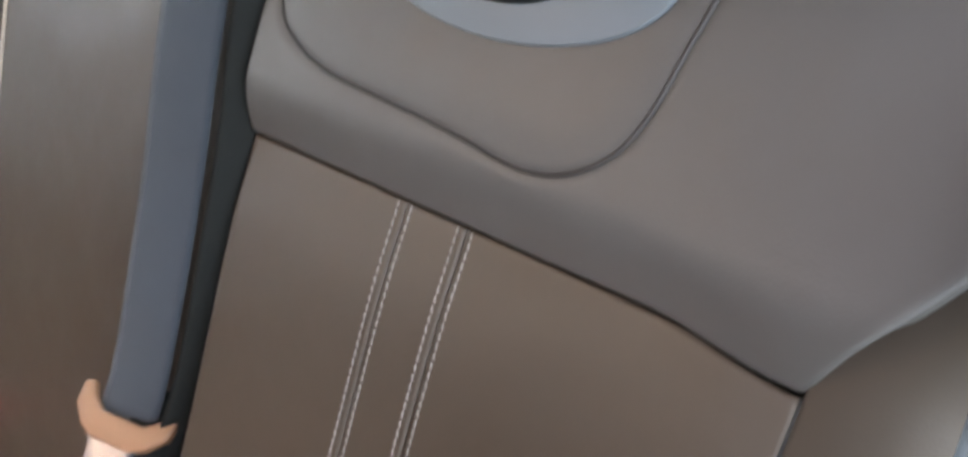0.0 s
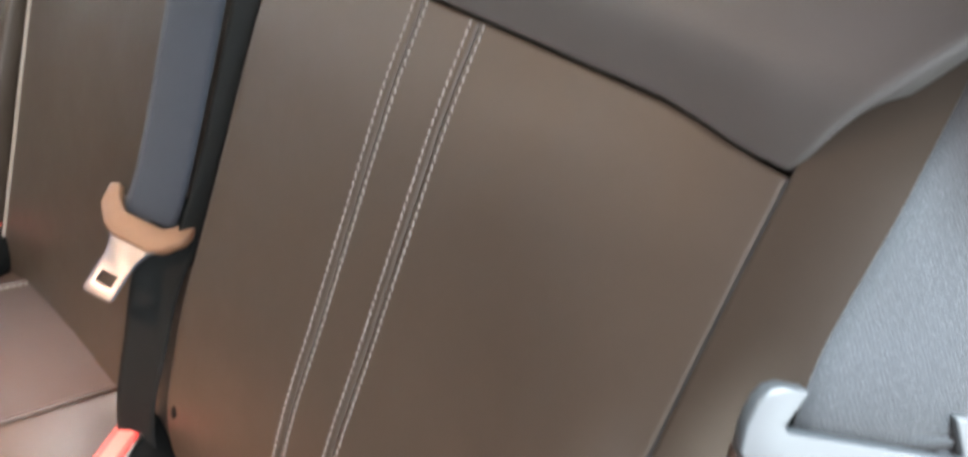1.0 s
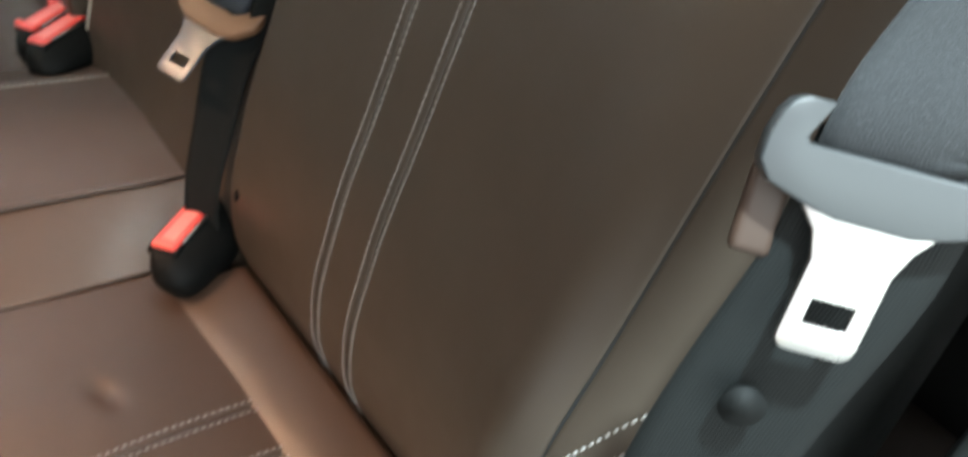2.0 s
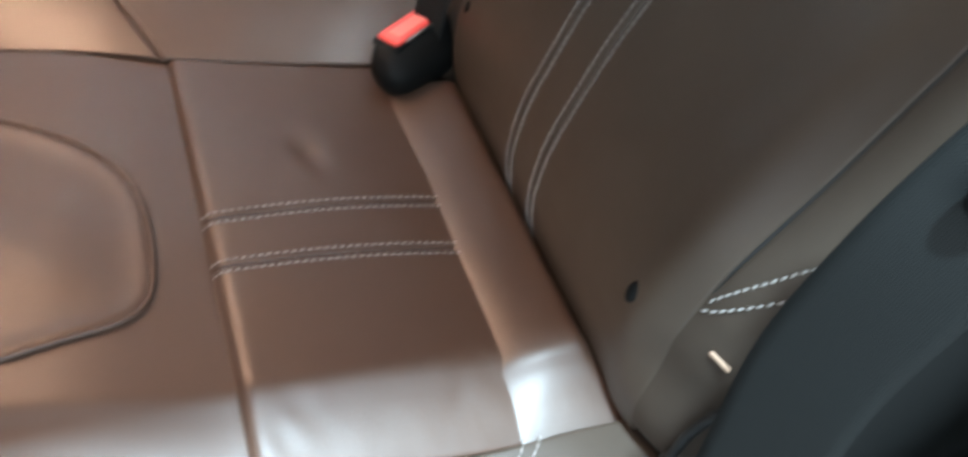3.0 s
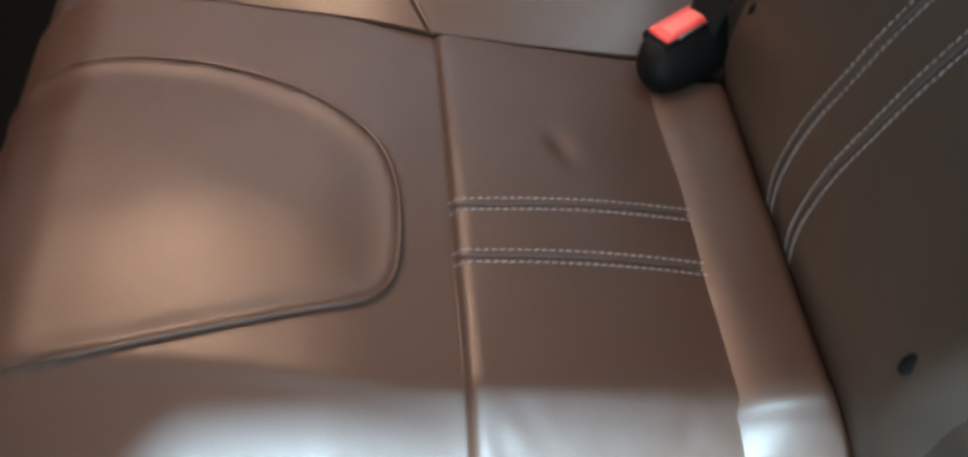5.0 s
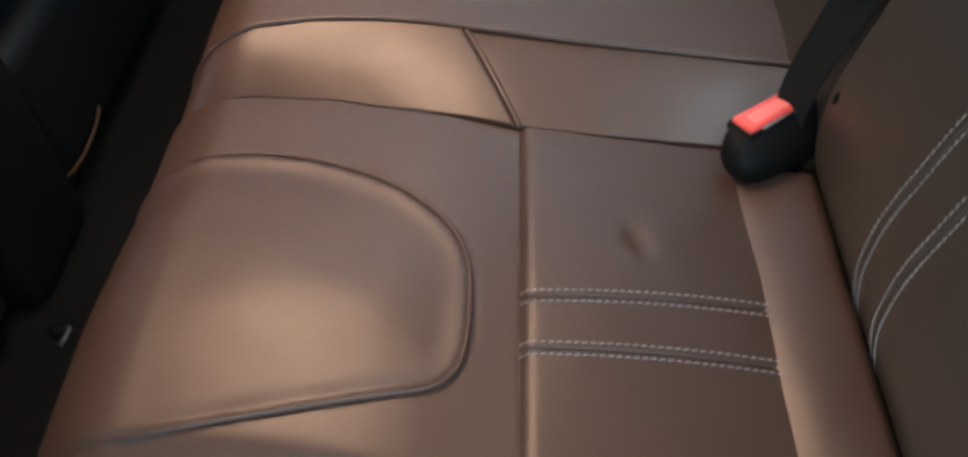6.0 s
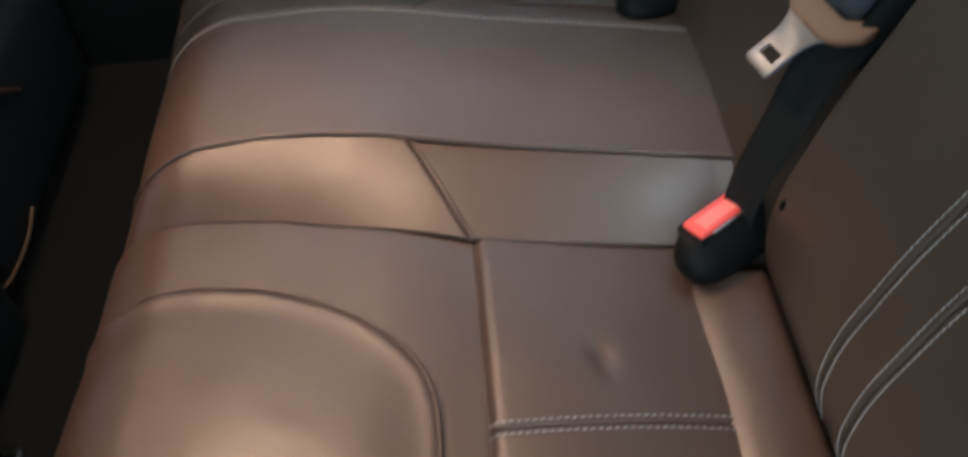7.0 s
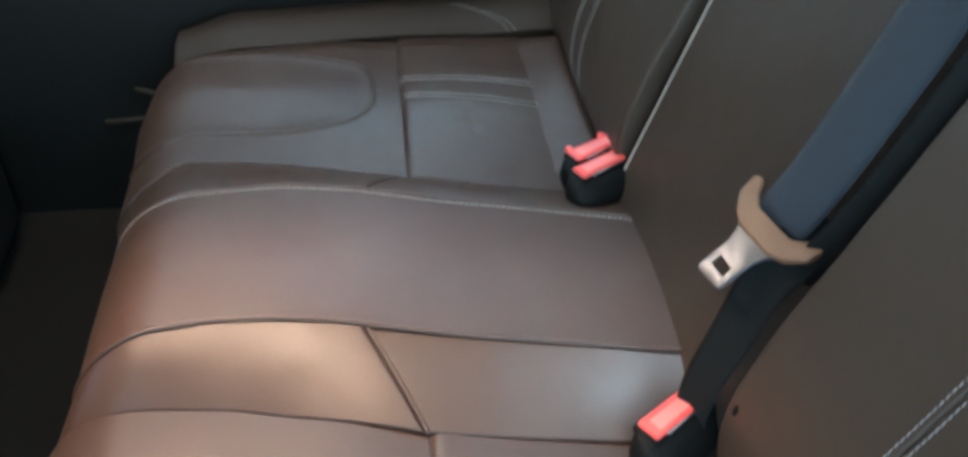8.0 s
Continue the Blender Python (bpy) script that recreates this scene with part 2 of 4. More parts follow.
def plate(outline, thick, m, bevel=0.0, holes=(), bm=None):
    """A flat plate from a closed outline in x, y, with thickness in z and rectangular holes, put through the pose m."""
    b = bmesh.new()
    vs = [b.verts.new((x, y, 0)) for x, y in outline]
    edges = [b.edges.new((vs[i], vs[(i + 1) % len(vs)])) for i in range(len(vs))]
    for hole in holes:
        hs = [b.verts.new((x, y, 0)) for x, y in hole]
        edges += [b.edges.new((hs[i], hs[(i + 1) % len(hs)])) for i in range(len(hs))]
    bmesh.ops.triangle_fill(b, use_beauty=True, use_dissolve=False, edges=edges)
    top = bmesh.ops.extrude_face_region(b, geom=b.faces[:])
    moved = [e for e in top["geom"] if isinstance(e, bmesh.types.BMVert)]
    bmesh.ops.translate(b, vec=(0, 0, thick), verts=moved)
    bmesh.ops.translate(b, vec=(0, 0, -thick / 2), verts=b.verts)
    bmesh.ops.recalc_face_normals(b, faces=b.faces)
    if bevel:
        sharp = [e for e in b.edges if len(e.link_faces) == 2 and e.calc_face_angle(0) > 0.6]
        bmesh.ops.bevel(b, geom=sharp, offset=bevel, segments=2, profile=0.5, affect="EDGES", clamp_overlap=True)
    bmesh.ops.transform(b, matrix=m, verts=b.verts)
    if bm is None:
        return b
    tmp = bpy.data.meshes.new("tmp")
    b.to_mesh(tmp)
    b.free()
    bm.from_mesh(tmp)
    bpy.data.meshes.remove(tmp)
    return bm


def frame_of(origin, x_dir, y_dir):
    """A pose with its x axis along x_dir and its y axis near y_dir."""
    x = Vector(x_dir).normalized()
    z = x.cross(Vector(y_dir)).normalized()
    y = z.cross(x)
    m = Matrix((x, y, z)).transposed().to_4x4()
    m.translation = origin
    return m


def steps(length, step, r):
    """Samples along an edge to edge width, dense at the rolled edges."""
    near = [0, 0.08 * r, 0.3 * r, 0.65 * r, 1.1 * r, 1.8 * r]
    near = [q for q in near if q < length * 0.4]
    inner = length - 2 * near[-1]
    n = max(1, int(inner / step))
    vals = near + [near[-1] + inner * k / n for k in range(1, n)] + [length - q for q in reversed(near)]
    return np.array(vals) / length


def smooth01(x):
    x = np.clip(x, 0, 1)
    return x * x * (3 - 2 * x)


def ripple(p, size, seed):
    """Gentle unevenness of stuffed leather, between -1 and 1."""
    return noise.noise(Vector(p) / size + Vector((seed * 7.1, seed * 3.3, 0)))


def pad(name, surface, mat, parent, out=(0, 0, 1), r=0.005, deep=0.02, puff=0.0, puff_width=0.05, step=0.008, rim="uUvV",
        relief=None, rough=0.0008, seed=1, label="", rims=None):
    """One upholstered panel: surface(u, v) in plan units for u, v in 0..1, its rims rolled down into the seams, stuffed by puff,
    closed below. Returns the surface grid for stitching."""
    probe = np.array([[surface(u, v) for v in np.linspace(0, 1, 9)] for u in np.linspace(0, 1, 9)])
    lu = np.linalg.norm(np.diff(probe, axis=0), axis=2).sum(0).max()
    lv = np.linalg.norm(np.diff(probe, axis=1), axis=2).sum(1).max()
    us, vs = steps(lu, step, r), steps(lv, step, r)
    g = np.array([[surface(u, v) for v in vs] for u in us], float)
    gu, gv = np.gradient(g, axis=0), np.gradient(g, axis=1)
    n = np.cross(gu, gv)
    n /= np.linalg.norm(n, axis=2, keepdims=True) + 1e-12
    flip = np.sign((n * np.array(out)).sum(2).mean())
    n *= flip
    du = np.zeros(g.shape[:2])
    du[1:] = np.cumsum(np.linalg.norm(np.diff(g, axis=0), axis=2), axis=0)
    dv = np.zeros(g.shape[:2])
    dv[:, 1:] = np.cumsum(np.linalg.norm(np.diff(g, axis=1), axis=2), axis=1)
    dist = {"u": du, "U": du[-1:] - du, "v": dv, "V": dv[:, -1:] - dv}
    h = np.zeros(g.shape[:2])
    fat = np.ones(g.shape[:2])
    for k in rim:
        rk = (rims or {}).get(k, r)
        q = np.clip(dist[k] / rk, 0, 1)
        h -= rk * (1 - np.sqrt(np.clip(1 - (1 - q) ** 2, 0, 1)))
        fat *= np.sin(np.clip(dist[k] / puff_width, 0, 1) * math.pi / 2)
    h = np.maximum(h, -1.3 * r) + puff * fat
    if relief is not None:
        h = h + relief(g[..., 0], g[..., 1], g[..., 2])
    if rough:
        calm = np.ones_like(h)
        for k in rim:
            calm *= np.clip(dist[k] / 0.02, 0.15, 1)
        for i in range(h.shape[0]):
            for j in range(h.shape[1]):
                h[i, j] += rough * calm[i, j] * (ripple(g[i, j], 0.07, seed) + 0.4 * ripple(g[i, j], 0.025, seed + 5))
    top = g + n * h[..., None]
    a, b = top.shape[:2]
    verts = [tuple(p) for p in top.reshape(-1, 3)]
    faces = [(i * b + j, i * b + j + 1, (i + 1) * b + j + 1, (i + 1) * b + j) for i in range(a - 1) for j in range(b - 1)]
    ring = [(i, 0) for i in range(a)] + [(a - 1, j) for j in range(1, b)] + [(i, b - 1) for i in range(a - 2, -1, -1)] + [(0, j) for j in range(b - 2, 0, -1)]
    start = len(verts)
    verts += [tuple(top[i, j] - n[i, j] * deep) for i, j in ring]
    m = len(ring)
    for k in range(m):
        i, j = ring[k]
        i2, j2 = ring[(k + 1) % m]
        faces.append((i * b + j, i2 * b + j2, start + (k + 1) % m, start + k))
    verts.append(tuple(np.mean([verts[start + k] for k in range(m)], axis=0)))
    faces += [(start + k, start + (k + 1) % m, len(verts) - 1) for k in range(m)]
    ob = mesh_part(name, verts, faces, mat, parent, label)
    fix = bmesh.new()
    fix.from_mesh(ob.data)
    bmesh.ops.recalc_face_normals(fix, faces=fix.faces)
    fix.to_mesh(ob.data)
    fix.free()
    return {"ob": ob, "top": top, "n": n, "u": du, "U": dist["U"], "v": dv, "V": dist["V"]}


def along(p, side, inset, lift=0.0004, lo=0.0, hi=1.0):
    """Points and normals of a pad's surface at a set distance from one of its rims."""
    pts, ns = [], []
    top, n, d = p["top"], p["n"], p[side]
    if side in "vV":
        top, n, d = top.transpose(1, 0, 2), n.transpose(1, 0, 2), d.T
    for k in range(top.shape[1]):
        col = d[:, k]
        order = np.argsort(col)
        pos = np.array([np.interp(inset, col[order], top[order, k, c]) for c in range(3)])
        nn = np.array([np.interp(inset, col[order], n[order, k, c]) for c in range(3)])
        pts.append(pos + nn * lift)
        ns.append(nn)
    a, b = int(lo * (len(pts) - 1)), int(math.ceil(hi * (len(pts) - 1)))
    return np.array(pts)[a:b + 1], np.array(ns)[a:b + 1]


def stitches(pts, ns, parent, pitch=0.0052, length=0.0043, width=0.00064, mat=None, slant=0.22, name="stitch_row", label=""):
    """A sewn row: one short slanted thread a stitch, all in one mesh."""
    seg = np.linalg.norm(np.diff(pts, axis=0), axis=1)
    s = np.r_[0, np.cumsum(seg)]
    count = max(2, int(s[-1] / pitch))
    verts, faces = [], []
    rnd = random.Random(count)
    for k in range(count):
        c = (k + 0.5) * s[-1] / count
        at = lambda q: np.array([np.interp(q, s, pts[:, i]) for i in range(3)])
        d = at(c + 0.002) - at(c - 0.002)
        d /= np.linalg.norm(d) + 1e-9
        nn = np.array([np.interp(c, s, ns[:, i]) for i in range(3)])
        nn /= np.linalg.norm(nn)
        w = np.cross(nn, d)
        d2 = d + w * (slant + rnd.uniform(-0.05, 0.05))
        d2 /= np.linalg.norm(d2)
        w2 = np.cross(nn, d2)
        base = len(verts)
        mid = at(c)
        half = length / 2 * rnd.uniform(0.93, 1.04)
        for f, rad, lift in ((-1, 0.35, -0.6), (-0.55, 0.95, 0.3), (0.0, 1.0, 0.55), (0.55, 0.95, 0.3), (1, 0.35, -0.6)):
            o = mid + d2 * (half * f) + nn * (width * lift)
            for a in range(5):
                t = 2 * math.pi * a / 5
                verts.append(tuple(o + w2 * (width * rad * math.cos(t)) + nn * (width * rad * math.sin(t))))
        for q in range(4):
            for a in range(5):
                faces.append((base + q * 5 + a, base + q * 5 + (a + 1) % 5, base + q * 5 + 5 + (a + 1) % 5, base + q * 5 + 5 + a))
        faces.append(tuple(base + a for a in range(5)))
        faces.append(tuple(base + 20 + a for a in range(5)))
    return tagged(mesh_part(name, verts, faces, mat or thread, parent, label), kind="stuff")


def ribbon(name, centres, wides, width, mat, parent, thick=0.0016, label="", cup=0.0, n=12):
    """Belt webbing: a thin strip with thickness along a smooth line, its width along the given directions."""
    c = spline(centres, n)
    w = spline(wides, n)
    k = 9
    verts, uv, faces, run = [], [], [], 0.0
    for i in range(len(c)):
        if i:
            run += float(np.linalg.norm(c[i] - c[i - 1]))
        d = c[min(i + 1, len(c) - 1)] - c[max(i - 1, 0)]
        d /= np.linalg.norm(d)
        ww = w[i] - d * (w[i] @ d)
        ww /= np.linalg.norm(ww)
        nn = np.cross(ww, d)
        wd = width(i / (len(c) - 1)) if callable(width) else width
        for side in (1, -1):
            for j in range(k):
                f = j / (k - 1) * 2 - 1
                edge = 0.35 if j in (0, k - 1) else 1.0
                verts.append(tuple(c[i] + ww * (f * wd / 2) + nn * (side * thick / 2 * edge - cup * f * f)))
                uv.append((f * wd / 2, run))
    m = 2 * k
    order = list(range(k)) + [k + j for j in range(k - 1, -1, -1)]
    for i in range(len(c) - 1):
        for q in range(m):
            a, b = order[q], order[(q + 1) % m]
            faces.append((i * m + a, i * m + b, (i + 1) * m + b, (i + 1) * m + a))
    faces.append(tuple(order))
    faces.append(tuple((len(c) - 1) * m + q for q in order))
    return mesh_part(name, verts, faces, mat, parent, label, uv)


def interp(x, table):
    return float(np.interp(x, [a for a, _ in table], [b for _, b in table]))


# ---------------------------------------------------------------- car shell
def slab(name, size, centre, mat, bevel=0.01, label="", category="", rot=(0, 0, 0)):
    ob = part(name, rbox(size, bevel, 2, Matrix.Translation(centre) @ pose(0, 0, 0, *rot)), mat, None)
    return tagged(ob, label, category, kind="structure")


ground = bmesh.new()
bmesh.ops.create_grid(ground, x_segments=8, y_segments=8, size=300)
bmesh.ops.translate(ground, vec=(0, 0, -0.38), verts=ground.verts)
tagged(part("ground", ground, asphalt, None), "pale grey concrete ground outside the car", "ground", kind="structure")
slab("floor", (1.30, 2.8, 0.06), (0.04, -0.7, -0.03), carpet, 0.01, "dark carpeted car floor", "floor")
slab("ceiling", (1.14, 2.10, 0.05), (0.11, -0.93, 1.185), headliner, 0.015, "pale fabric car headliner", "ceiling")
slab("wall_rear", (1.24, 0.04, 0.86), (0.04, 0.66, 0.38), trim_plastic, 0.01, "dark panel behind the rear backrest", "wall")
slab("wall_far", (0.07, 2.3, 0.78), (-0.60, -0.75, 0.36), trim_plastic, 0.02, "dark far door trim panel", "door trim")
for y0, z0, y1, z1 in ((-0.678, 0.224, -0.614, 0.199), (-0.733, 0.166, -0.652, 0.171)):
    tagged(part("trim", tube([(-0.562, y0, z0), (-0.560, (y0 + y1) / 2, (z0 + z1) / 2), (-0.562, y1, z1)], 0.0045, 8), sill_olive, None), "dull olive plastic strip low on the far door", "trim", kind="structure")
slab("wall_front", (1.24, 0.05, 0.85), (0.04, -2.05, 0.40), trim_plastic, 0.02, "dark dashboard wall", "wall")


def quarter_trim(sign, x):
    """Dark plastic wheel-arch and pillar trim beside the bench."""
    prof = [(-0.10, 0.0), (-0.04, 0.20), (0.0, 0.42), (0.06, 0.62), (0.10, 0.80), (0.17, 1.00), (0.26, 1.155), (0.64, 1.00), (0.64, 0.0)]
    m = Matrix(((0, 0, 1, x), (1, 0, 0, 0), (0, 1, 0, 0), (0, 0, 0, 1)))
    return plate(prof, 0.05, m, 0.012)


tagged(part("wall_quarter", quarter_trim(1, 0.725), trim_lit, None), "dark plastic pillar trim beside the rear seat", "pillar trim", kind="structure")
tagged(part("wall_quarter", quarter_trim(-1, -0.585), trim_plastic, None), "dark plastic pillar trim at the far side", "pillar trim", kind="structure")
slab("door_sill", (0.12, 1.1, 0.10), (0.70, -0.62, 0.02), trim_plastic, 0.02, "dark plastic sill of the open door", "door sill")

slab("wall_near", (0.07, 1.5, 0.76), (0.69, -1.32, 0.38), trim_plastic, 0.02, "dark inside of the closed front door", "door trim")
# two unseen slabs at roof height, added to bound the sun on the backrest
slab("sun_block_rail", (0.12, 0.46, 0.05), (0.762, 0.15, 1.186), trim_plastic, 0.02, "unseen dark outer slab added to shade the upper bolster", "roof rail")
slab("sun_block_rail", (0.15, 0.61, 0.05), (0.632, 0.11, 1.186), trim_plastic, 0.02, "unseen dark slab added to keep sun off the backrest", "roof rail")
# unseen pillar, set and leaned so its shadow cuts the sun patch diagonally
slab("pillar_near", (0.09, 0.09, 1.20), (0.66, -0.635, 0.58), trim_plastic, 0.03, "unseen dark centre pillar beside the open door, leaned to cut the sun patch", "pillar", rot=(-5.9, -4.9, 0))
slab("parcel_shelf", (1.16, 0.50, 0.03), (0.04, 0.40, 0.80), carpet, 0.01, "dark carpeted parcel shelf behind the headrests", "parcel shelf")
rear_glass = tagged(part("window_2", rbox((1.00, 0.84, 0.008), 0.003, 1, Matrix.Translation((0.045, 0.29, 1.005)) @ pose(0, 0, 0, -28, 0, 0)), glass, None),
                    "sloping rear window behind the headrests", "window", kind="structure")
rear_glass.visible_shadow = False
win = tagged(part("window_1", rbox((0.012, 0.95, 0.36), 0.004, 1, Matrix.Translation((-0.60, -0.42, 0.94))), glass, None),
             "clear side window of the far door", "window", kind="structure")
win.visible_shadow = False
slab("pillar_far", (0.08, 0.10, 0.44), (-0.59, -0.95, 0.94), trim_plastic, 0.02, "dark centre pillar at the far side", "pillar")


# ---------------------------------------------------------------- rear bench cushion
Z0 = 0.35
ARC = 0.080


def front_profile(s, z_top, FLAT=0.238):
    """Distance s forward of the cross seam: flat, then rolled over the front edge and down."""
    y0 = -0.295
    if s < FLAT:
        return y0 - s, z_top + 0.006 * math.sin(math.pi * s / FLAT) * 0.5
    a = (s - FLAT) / ARC
    if a < math.pi / 2:
        return y0 - FLAT - ARC * math.sin(a), z_top - ARC * (1 - math.cos(a))
    return y0 - FLAT - ARC, z_top - ARC - (s - FLAT - ARC * math.pi / 2)


FRONT_LEN = 0.238 + ARC * math.pi / 2 + 0.16
SEAM_IN = [(-0.60, 0.156), (-0.56, 0.150), (-0.52, 0.149), (-0.45, 0.158), (-0.376, 0.177), (-0.30, 0.199), (-0.23, 0.209), (-0.15, 0.218), (-0.07, 0.226)]
RIDGE = [(-0.60, 0.116), (-0.56, 0.104), (-0.52, 0.094), (-0.475, 0.090), (-0.42, 0.092), (-0.37, 0.099), (-0.32, 0.110), (-0.255, 0.123), (-0.17, 0.136), (-0.07, 0.152)]
RIDGE_FAR = [(-0.60, -0.069), (-0.56, -0.079), (-0.51, -0.091), (-0.42, -0.093), (-0.35, -0.083), (-0.27, -0.063), (-0.18, -0.047), (-0.07, -0.025)]
SEAM_FAR = [(-0.60, -0.150), (-0.56, -0.166), (-0.53, -0.188), (-0.43, -0.170), (-0.36, -0.148), (-0.29, -0.129), (-0.126, -0.101), (-0.07, -0.094)]
EDGE = [(-0.60, 0.517), (-0.526, 0.527), (-0.44, 0.535), (-0.37, 0.544), (-0.293, 0.552), (-0.20, 0.560), (-0.13, 0.564), (-0.06, 0.566)]
EDGE_FAR = [(y, 0.084 - x) for y, x in EDGE]
ROLL_Y, BACK_Y = -0.134, -0.048

U_LINE = spline([(0.243, -0.605), (0.228, -0.56), (0.222, -0.515), (0.229, -0.465), (0.245, -0.42), (0.27, -0.379), (0.302, -0.346), (0.335, -0.330),
                 (0.375, -0.326), (0.412, -0.3285), (0.431, -0.336), (0.441, -0.352), (0.448, -0.385), (0.463, -0.465), (0.474, -0.53), (0.481, -0.615)], 14)


def line_distance(px, py, line):
    best = np.full(px.shape, 9.0)
    for a, b in zip(line[:-1], line[1:]):
        d = b - a
        t = np.clip(((px - a[0]) * d[0] + (py - a[1]) * d[1]) / (d @ d), 0, 1)
        best = np.minimum(best, np.hypot(px - a[0] - t * d[0], py - a[1] - t * d[1]))
    return best


def inside(px, py, line):
    hit = np.zeros(px.shape, bool)
    loop = np.vstack([line, line[:1]])
    for a, b in zip(loop[:-1], loop[1:]):
        cross = ((a[1] > py) != (b[1] > py)) & (px < (b[0] - a[0]) * (py - a[1]) / (b[1] - a[1] + 1e-12) + a[0])
        hit ^= cross
    return hit


def welt_relief(line, rise=0.004, groove=0.0028, wide=0.0032):
    """A sewn outline: the field inside stands proud, with a groove along its line."""
    def relief(x, y, z):
        d = line_distance(x, y, line)
        q = inside(x, y, line)
        plump = np.where(q, 0.0024 * np.exp(-(d / 0.011) ** 2) + 0.0040 * smooth01(d / 0.11), 0.0)
        return plump - groove * np.exp(-(d / wide) ** 2)
    return relief


def sink(y):
    """How far the inner seam of an outer place drops towards the front."""
    return 0.009 * float(smooth01((-0.31 - y) / 0.12))


bench = thing("rear_bench_cushion", "brown leather rear bench cushion with double pale stitching", "car seat")


def outer_seat(tx, seam, edge, z_top, seed, sewn=1.0):
    """The outer place of the bench. tx turns near plan x into its own side's x."""
    # front field with the sewn thigh panel
    line = np.array([(tx(x, y), y) for x, y in U_LINE])

    def front(u, v):
        y, z = front_profile(v * FRONT_LEN, z_top)
        a, b = interp(y, seam), interp(y, edge)
        x = a + (b - a) * u
        e = max(0.0, (u - 0.83) * 0.36)
        drop = 0.27 * e * smooth01(e / 0.018)
        # the field lies lower along the cross seam and falls towards the raised strip
        low = 0.0045 * float(1 - smooth01(v * FRONT_LEN / 0.09))
        return x, y, z - drop - low - sink(y) * float(1 - smooth01(u / 0.8))
    f = pad("thigh_panel", front, leather, bench, out=(0, -0.5, 1), r=0.005, rims={"u": 0.0011, "U": 0.0028}, step=0.0042, relief=welt_relief(line, groove=0.0011 * sewn, wide=0.0024), seed=seed, rim="uU")
    # welt bead in the groove
    pts = []
    top, n = f["top"].reshape(-1, 3), f["n"].reshape(-1, 3)
    for x, y in line[::2]:
        if y < -0.578:
            continue
        k = np.argmin((top[:, 0] - x) ** 2 + (top[:, 1] - y) ** 2)
        near = np.argsort((top[:, 0] - x) ** 2 + (top[:, 1] - y) ** 2)[:4]
        pts.append((x, y, float(top[near, 2].mean()) + 0.0013))
    z = np.array([p[2] for p in pts])
    z = np.convolve(np.pad(z, 2, mode="edge"), np.ones(5) / 5, mode="valid")
    part("piping", tube([(p[0], p[1], h) for p, h in zip(pts, z)], lambda f: (0.0003 + 0.0015 * float(smooth01(min(f, 1 - f) / 0.07))) * sewn, 8), leather, bench)
    # rear field in three sewn strips
    cuts = [lambda y: interp(y, seam), lambda y: tx(0.3685 + (y + 0.295) * 0.035, y), lambda y: tx(0.4095 + (y + 0.295) * 0.055, y), lambda y: interp(y, edge)]
    strips = []
    for k in range(3):
        def rear(u, v, k=k):
            y = -0.295 + v * (ROLL_Y + 0.012 + 0.295)
            a, b = cuts[k](y), cuts[k + 1](y)
            x = a + (b - a) * u
            t = (x - cuts[0](y)) / (cuts[3](y) - cuts[0](y))
            e = max(0.0, (t - 0.83) * 0.36)
            drop = 0.27 * e * smooth01(e / 0.018)
            sag = 0.011 * v
            return x, y, z_top - drop - sag + 0.006 * math.sin(math.pi * min(1, v)) * math.sin(math.pi * min(max(t, 0), 1))

        def dent(x, y, z):
            q = np.exp(-(((x - tx(0.318, -0.215)) / 0.015) ** 2 + ((y + 0.212 - 0.25 * (x - tx(0.318, -0.215))) / 0.0065) ** 2))
            return -0.0040 * q + 0.0006 * np.exp(-(((x - tx(0.318, -0.215)) / 0.020) ** 2 + ((y + 0.193) / 0.008) ** 2))

        def crease(x, y, z):
            h = np.zeros(x.shape)
            for cx, cy, ax, ay, deep in ((0.505, -0.150, 0.030, 0.016, 0.0006), (0.525, -0.165, 0.022, -0.012, 0.0005), (0.480, -0.142, 0.026, 0.008, 0.0005), (0.530, -0.275, 0.020, 0.010, 0.0005), (0.515, -0.262, 0.024, 0.016, 0.0004)):
                length = math.hypot(ax, ay)
                px, py = x - tx(cx, cy), y - cy
                along_it, across = (px * ax + py * ay) / length, (py * ax - px * ay) / length
                h -= deep * np.exp(-(along_it / (0.6 * length)) ** 2 - (across / 0.0035) ** 2)
            return h
        strips.append(pad("seat_panel", rear, leather, bench, r=0.0045, rims={"u": 0.0012 if k == 0 else 0.0024, "U": 0.0024, "v": 0.011}, step=0.005, seed=seed + k, relief=dent if k == 0 else (crease if k == 2 else None), rough=0.0007))
    for k, side in ((0, "U"), (1, "u"), (1, "U"), (2, "u")):
        stitches(*along(strips[k], side, 0.0046, lo=0.0, hi=0.985), bench)
    # roll along the backrest
    def roll(u, v):
        y = -0.148 + 0.100 * v
        a, b = interp(y, seam), interp(y, edge) + 0.005
        x = a + 0.030 + (b - a - 0.030) * u if b > a else a - 0.030 + (b - a + 0.030) * u
        e = max(0.0, ((x - a) / (b - a) - 0.83) * 0.36)
        drop = 0.27 * e * smooth01(e / 0.018)
        # rounded down into the crease before the backrest
        tuck = min(1.0, max(0.0, y + 0.087 - 0.016 * float(smooth01(e / 0.06))) / 0.013)
        ease = 0.85 * smooth01(e / 0.07)
